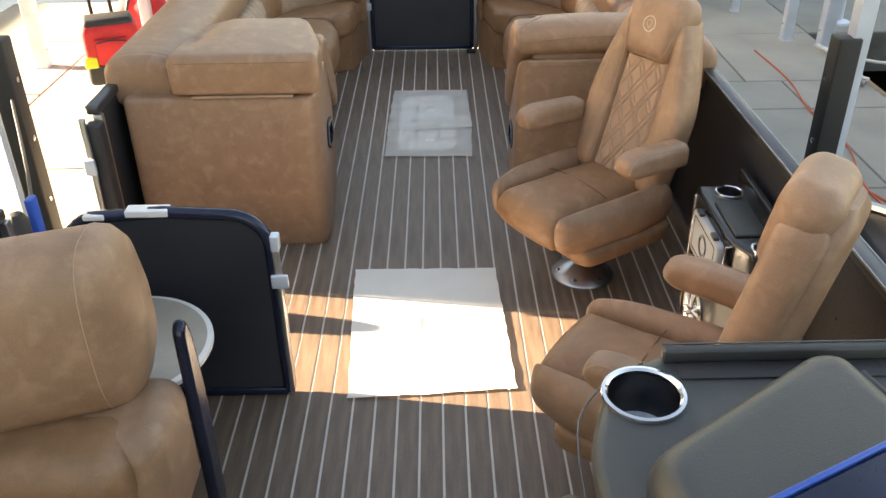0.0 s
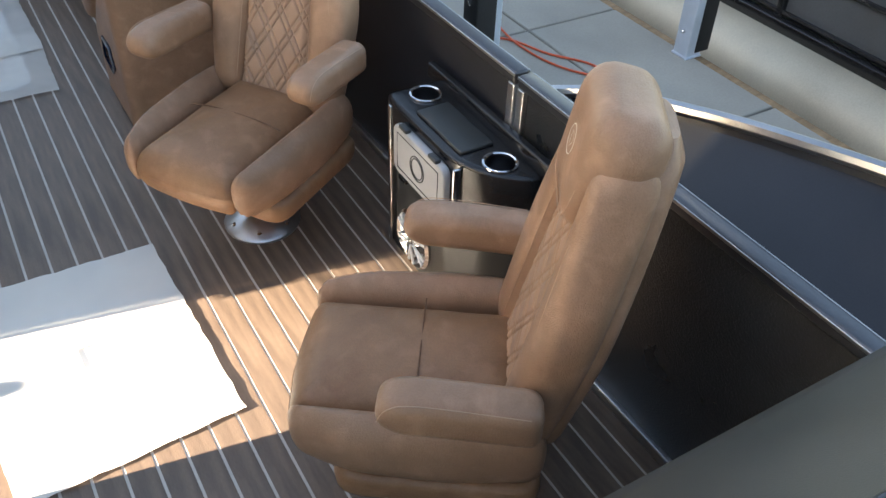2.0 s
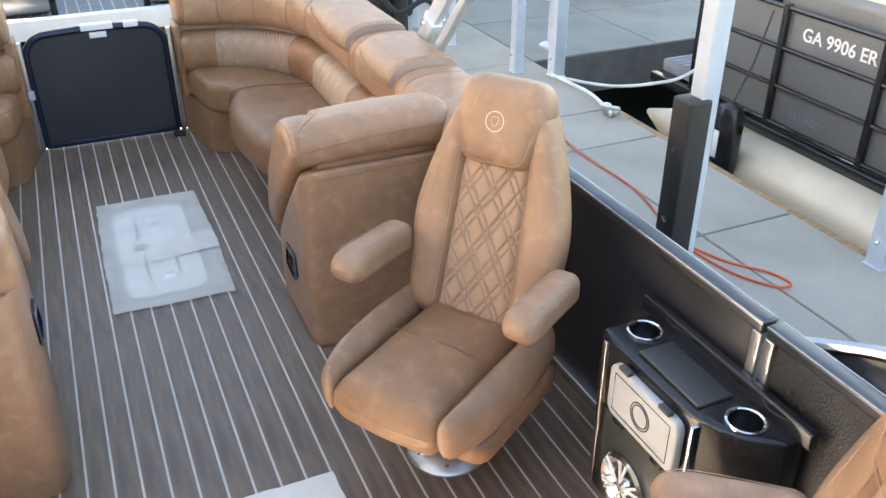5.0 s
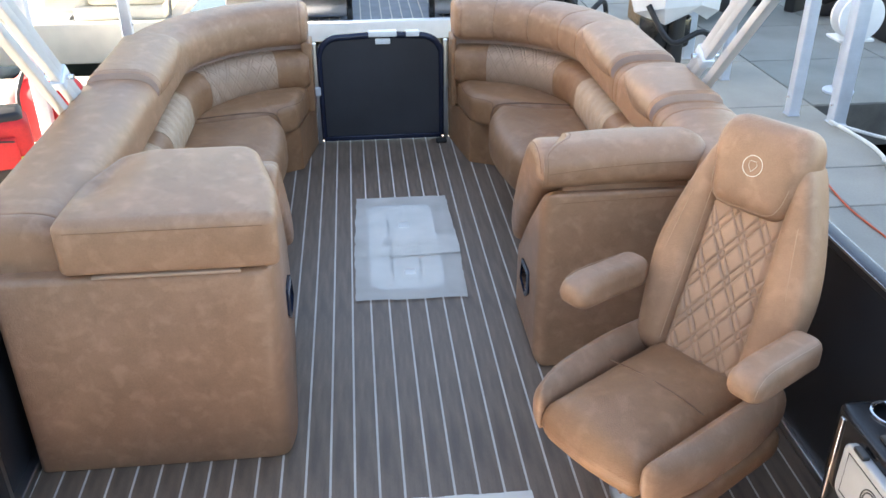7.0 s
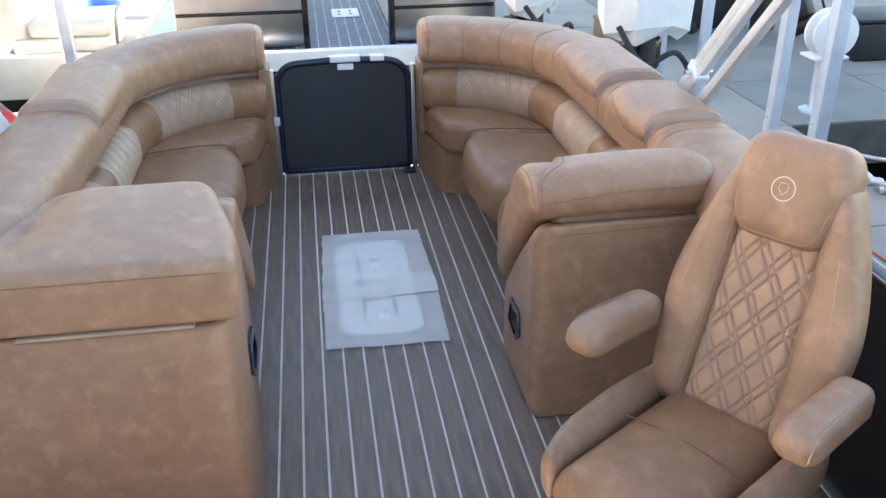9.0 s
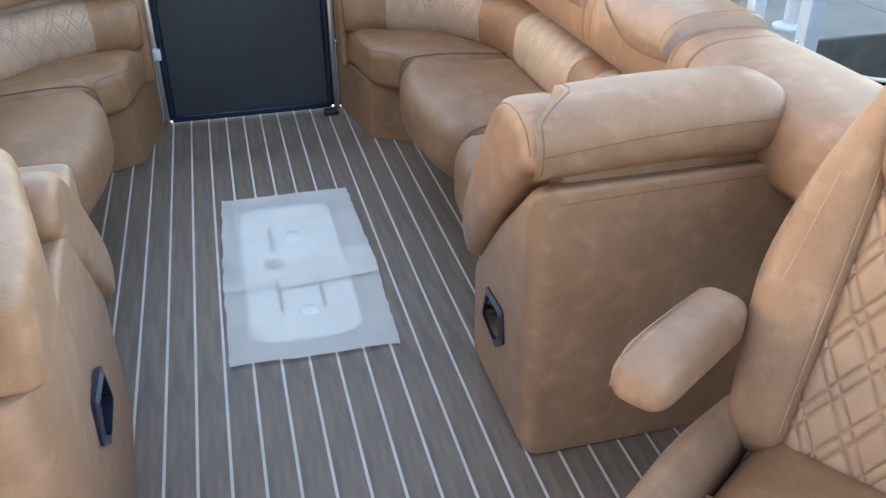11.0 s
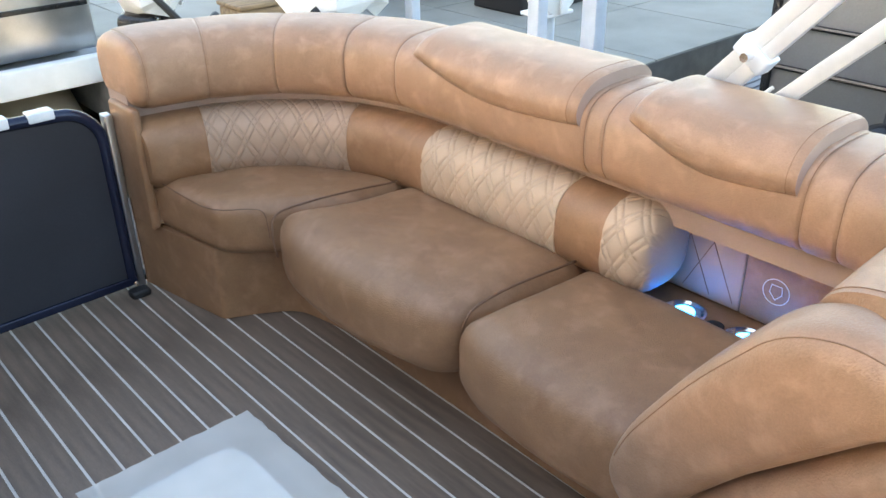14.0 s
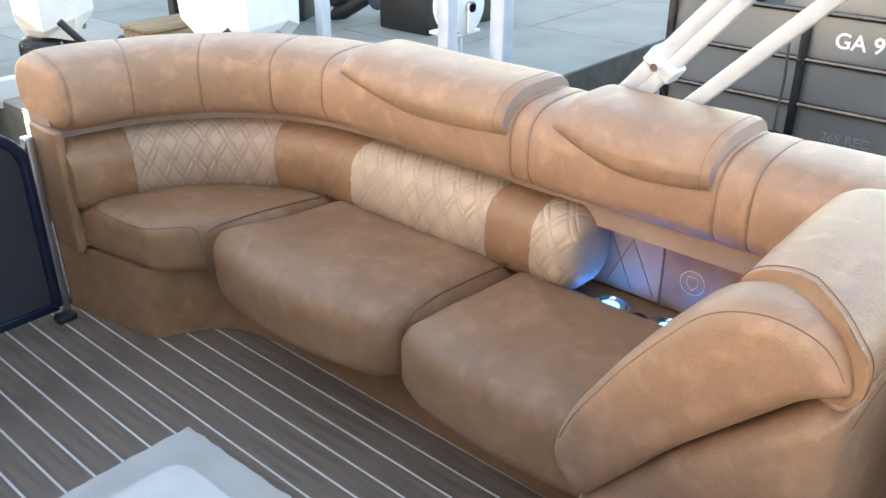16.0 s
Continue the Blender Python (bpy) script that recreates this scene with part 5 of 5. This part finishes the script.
part("registration_mark", rbox(3.377, 3.381, 4.62, 4.68, 0.45, 0.51, 0.001), material("green_sticker", (0.12, 0.42, 0.25), 0.5), nb, "small green sticker")

fb = thing("silver_pontoon_boat", "silver-sided pontoon boat moored across the stern", "boat")
part("deck", rbox(-1.35, 1.35, 9.2, 16.0, -0.10, -0.02, 0.015), GREYDECK, fb, "grey striped deck")
part("front_beam", rbox(-1.4, 1.4, 9.12, 9.2, -0.14, 0.02, 0.012), WHITE, fb, "white front deck beam")
for k in range(-7, 9):
    part("deck_line", rbox(k * 0.09 - 0.004, k * 0.09 + 0.004, 9.22, 15.0, -0.02, -0.0165, 0.0), CAULK, fb)
for x0, x1 in ((-1.3, -0.27), (0.43, 1.3)):
    part("front_panel", rbox(x0, x1, 9.30, 9.36, 0.02, 0.62, 0.02), ALU, fb, "brushed silver front panel")
    part("panel_stripe", rbox(x0 + 0.02, x1 - 0.02, 9.288, 9.30, 0.28, 0.31, 0.004), BLACKPLASTIC, fb)
    part("gate_post", rbox((x1 if x0 < 0 else x0) - 0.025, (x1 if x0 < 0 else x0) + 0.025, 9.28, 9.38, -0.02, 0.66, 0.008), BLACKPLASTIC, fb)
    part("seat_block", rbox(x0 + 0.02, x1 - 0.02, 9.4, 12.0, -0.02, 0.62, 0.08, 4), CREAM, fb, "cream seat block")
part("hatch_plate", rbox(-0.02, 0.24, 10.55, 10.95, -0.016, -0.01, 0.003), WHITE, fb, "white deck plate with black marks")
for x, y in ((0.05, 10.68), (0.16, 10.68), (0.05, 10.82), (0.16, 10.82)):
    part("plate_mark", rbox(x - 0.012, x + 0.012, y - 0.03, y + 0.03, -0.0098, -0.0085, 0.0), RUBBER, fb)
for x in (-1.0, 1.0):
    part("pontoon", lathe([(0.02, 0.0), (0.16, 0.3), (0.27, 0.8), (0.29, 1.2), (0.29, 6.4), (0.02, 6.6)], 28, m=Matrix.Translation((x, 9.1, -0.42)) @ pose(0, 0, 0, -90)), HULL, fb, "aluminium pontoon tube")

cb = thing("cream_pontoon_boat", "pontoon boat with cream seats beyond the dock", "boat")
part("deck", rbox(-4.6, -1.75, 9.5, 15.0, -0.10, -0.02, 0.015), GREYDECK, cb)
part("side", rbox(-4.4, -1.80, 9.42, 9.5, -0.35, 0.0, 0.02), CREAM, cb, "beige deck side")
part("seat_base", rbox(-2.62, -1.85, 9.55, 10.3, -0.02, 0.10, 0.03), CREAM, cb)
part("seat", rbox(-2.50, -1.84, 9.56, 10.25, 0.10, 0.24, 0.06, 4), CREAM, cb, "cream vinyl seat")
part("backrest", rbox(-2.95, -2.48, 9.6, 10.3, 0.02, 0.66, 0.12, 5), CREAM, cb, "cream vinyl backrest")
part("ladder_rail", tube(smooth_line([(-1.82, 9.6, 0.0), (-1.78, 9.6, 0.3), (-1.7, 9.9, 0.34), (-1.6, 10.8, 0.34)], 6), 0.016, 8), ALU, cb)
bl = thing("fender_ball", "round blue fender ball on the far deck", "fender", at=(-2.2, 11.0, 0.0))
part("ball", lathe([(0.0, -0.02)] + [(0.17 * math.sin(a), 0.16 - 0.17 * math.cos(a)) for a in [math.pi * k / 14 for k in range(1, 14)]] + [(0.02, 0.34), (0.02, 0.37), (0.0, 0.37)], 28), BLUE, bl)


def engine(x, y, label, cover, turn):
    """A tilted outboard motor: cowl, leg, propeller."""
    ob = thing("outboard_motor", label, "motor", "outboard motors", at=(x, y, -0.09), turn=turn)
    t = pose(0, 0, 0.55, 28)
    part("cowl", cushion(rounded_poly([(-0.18, -0.28), (0.18, -0.28), (0.22, 0.1), (0.12, 0.32), (-0.12, 0.32), (-0.22, 0.1)], 0.08), 0.0, 0.48, 0.14, 0.05, 0.02, m=t), cover, ob)
    part("midsection", rbox(-0.09, 0.09, -0.12, 0.12, -0.45, 0.02, 0.04, m=t), RUBBER, ob)
    part("gearcase", lathe([(0.02, -0.2), (0.06, -0.12), (0.07, 0.1), (0.03, 0.2)], 16, m=t @ pose(0, 0.02, -0.5, 90)), RUBBER, ob)
    for k in range(3):
        bm = bmesh.new()
        bmesh.ops.create_uvsphere(bm, u_segments=12, v_segments=8, radius=1, matrix=t @ pose(0, 0.24, -0.5, 0, 120 * k) @ pose(0, 0, 0.11, 0, 0, 35) @ Matrix.Diagonal((0.06, 0.01, 0.10, 1)))
        part("propeller_blade", bm, RUBBER, ob)
    part("bracket", rbox(-0.14, 0.14, -0.2, -0.1, 0.0, 0.62, 0.02), RUBBER, ob)
    return ob


def covered_motor(x, y, label, turn, w=0.27):
    """An outboard under a stiff white cover, its leg and propeller showing below."""
    ob = thing("covered_motor", label, "motor", "covered motors", at=(x, y, -0.09), turn=turn)
    bm = bmesh.new()
    prof = ((w * 0.8, 0.42), (w * 1.05, 0.50), (w * 1.1, 0.80), (w * 0.85, 1.12), (w * 0.4, 1.28))
    rings(bm, [[(r * math.cos(a) * (1.2 if k < 3 else 1.0), r * math.sin(a), z + 0.05 * math.sin(3 * a + k)) for a in [2 * math.pi * j / 8 for j in range(8)]] for k, (r, z) in enumerate(prof)])
    part("cover", bm, WHITE, ob, "stiff white cover with folds", smooth=False)
    part("leg", rbox(-0.06, 0.06, -0.1, 0.1, 0.0, 0.45, 0.03), RUBBER, ob)
    part("bracket", rbox(-0.16, 0.16, -0.05, 0.18, 0.16, 0.40, 0.04), BLACKPLASTIC, ob)
    part("ring_mark", tube([(0.04 * math.cos(a) - 0.05, -w * 1.07, 0.80 + 0.04 * math.sin(a)) for a in [2 * math.pi * k / 16 for k in range(17)]], 0.004, 5), RUBBER, ob)
    part("skirt_strap", tube(smooth_line([(-0.3, -0.1, 0.52), (-0.22, -0.28, 0.3), (0.0, -0.33, 0.36), (0.2, -0.28, 0.2)], 5), 0.02, 7), RUBBER, ob, "black drooping strap")
    return ob


covered_motor(2.02, 7.85, "outboard motor under a white cover on the far walkway", 20)
covered_motor(1.45, 8.75, "outboard motor under a white cover with black straps", 50, 0.2)
engine(2.9, 9.6, "black outboard motor at the far slip", RUBBER, 170)
engine(3.9, 9.4, "black outboard motor beside stored gear", RUBBER, 210)
for x, y, sx, sy, h, mt, lb in ((2.45, 9.3, 0.5, 0.3, 0.2, WOOD, "wooden crate of gear on the far dock"), (3.3, 9.9, 0.7, 0.4, 0.35, RUBBER, "dark box of gear on the far dock"), (4.4, 8.6, 0.8, 0.5, 0.3, RUBBER, "black storage box on the far dock")):
    o = thing("storage_box", lb, "box", at=(x, y, -0.09))
    part("body", rbox(-sx / 2, sx / 2, -sy / 2, sy / 2, 0, h, 0.02), mt, o)
    part("lid", rbox(-sx / 2 - 0.01, sx / 2 + 0.01, -sy / 2 - 0.01, sy / 2 + 0.01, h, h + 0.03, 0.01), mt, o)

# added out of view as a blocker for low sun from port
pb = thing("unseen_port_boat", "unseen pontoon boat added beyond the port dock to block low sun", "boat")
fence_panels(pb, -4.1, -3.0, 4.4, 0.0, 0.66, 6, CREAM, ALU, 1)
part("deck", rbox(-6.5, -4.05, -3.2, 4.6, -0.1, 0.0, 0.01), GREYDECK, pb)
part("pontoon", lathe([(0.02, 0.0), (0.16, 0.3), (0.29, 1.2), (0.29, 6.4), (0.02, 7.6)], 24, m=Matrix.Translation((-4.4, 4.5, -0.4)) @ pose(0, 0, 0, 90)), HULL, pb)

# ---- dock slabs and deck planks ----


def slabs(parent, xs, ys, z=-0.09, mat=CONCRETE):
    """Concrete slabs between the given lines, each a piece with worn rims."""
    made = {}
    for a, b in zip(xs, xs[1:]):
        for c, d in zip(ys, ys[1:]):
            key = (round(b - a, 3), round(d - c, 3))
            if key in made:
                ob = new("slab", made[key])
                ob.parent = parent
            else:
                ob = part("slab", rbox(-(b - a) / 2 + 0.005, (b - a) / 2 - 0.005, -(d - c) / 2 + 0.005, (d - c) / 2 - 0.005, z - 0.06, z, 0.005, 1), mat, parent)
                made[key] = ob.data
            ob.location = ((a + b) / 2, (c + d) / 2, 0)


def steps(a, b, n):
    return [a + (b - a) * i / n for i in range(n + 1)]


slabs(dock_right, [1.22, 2.18, 2.70], [3.47 + 1.03 * k for k in range(-7, 2)] + [5.53, 6.0])
slabs(dock_left, [-3.6, -2.5, -1.42], steps(-4, 8.2, 11), mat=SUNLIT_CONCRETE)
slabs(dock_far, [1.22, 1.95, 2.72], steps(6.0, 16, 10))
slabs(dock_cross, steps(2.72, 9.0, 6), steps(7.0, 16, 9), mat=SHADED_CONCRETE)

strip = rbox(-(PITCH - 0.007) / 2, (PITCH - 0.007) / 2, DECK_Y0 + 0.02, DECK_Y1 - 0.02, -0.0015, 0.0, 0)
first = None
for k in range(int(PORT / PITCH), int(STAR / PITCH) + 1):
    if first is None:
        first = plank = part("plank", strip, PLANK, floor)
    else:
        plank = new("plank", first.data)
        plank.parent = floor
    plank.location.x = (k + 0.5) * PITCH
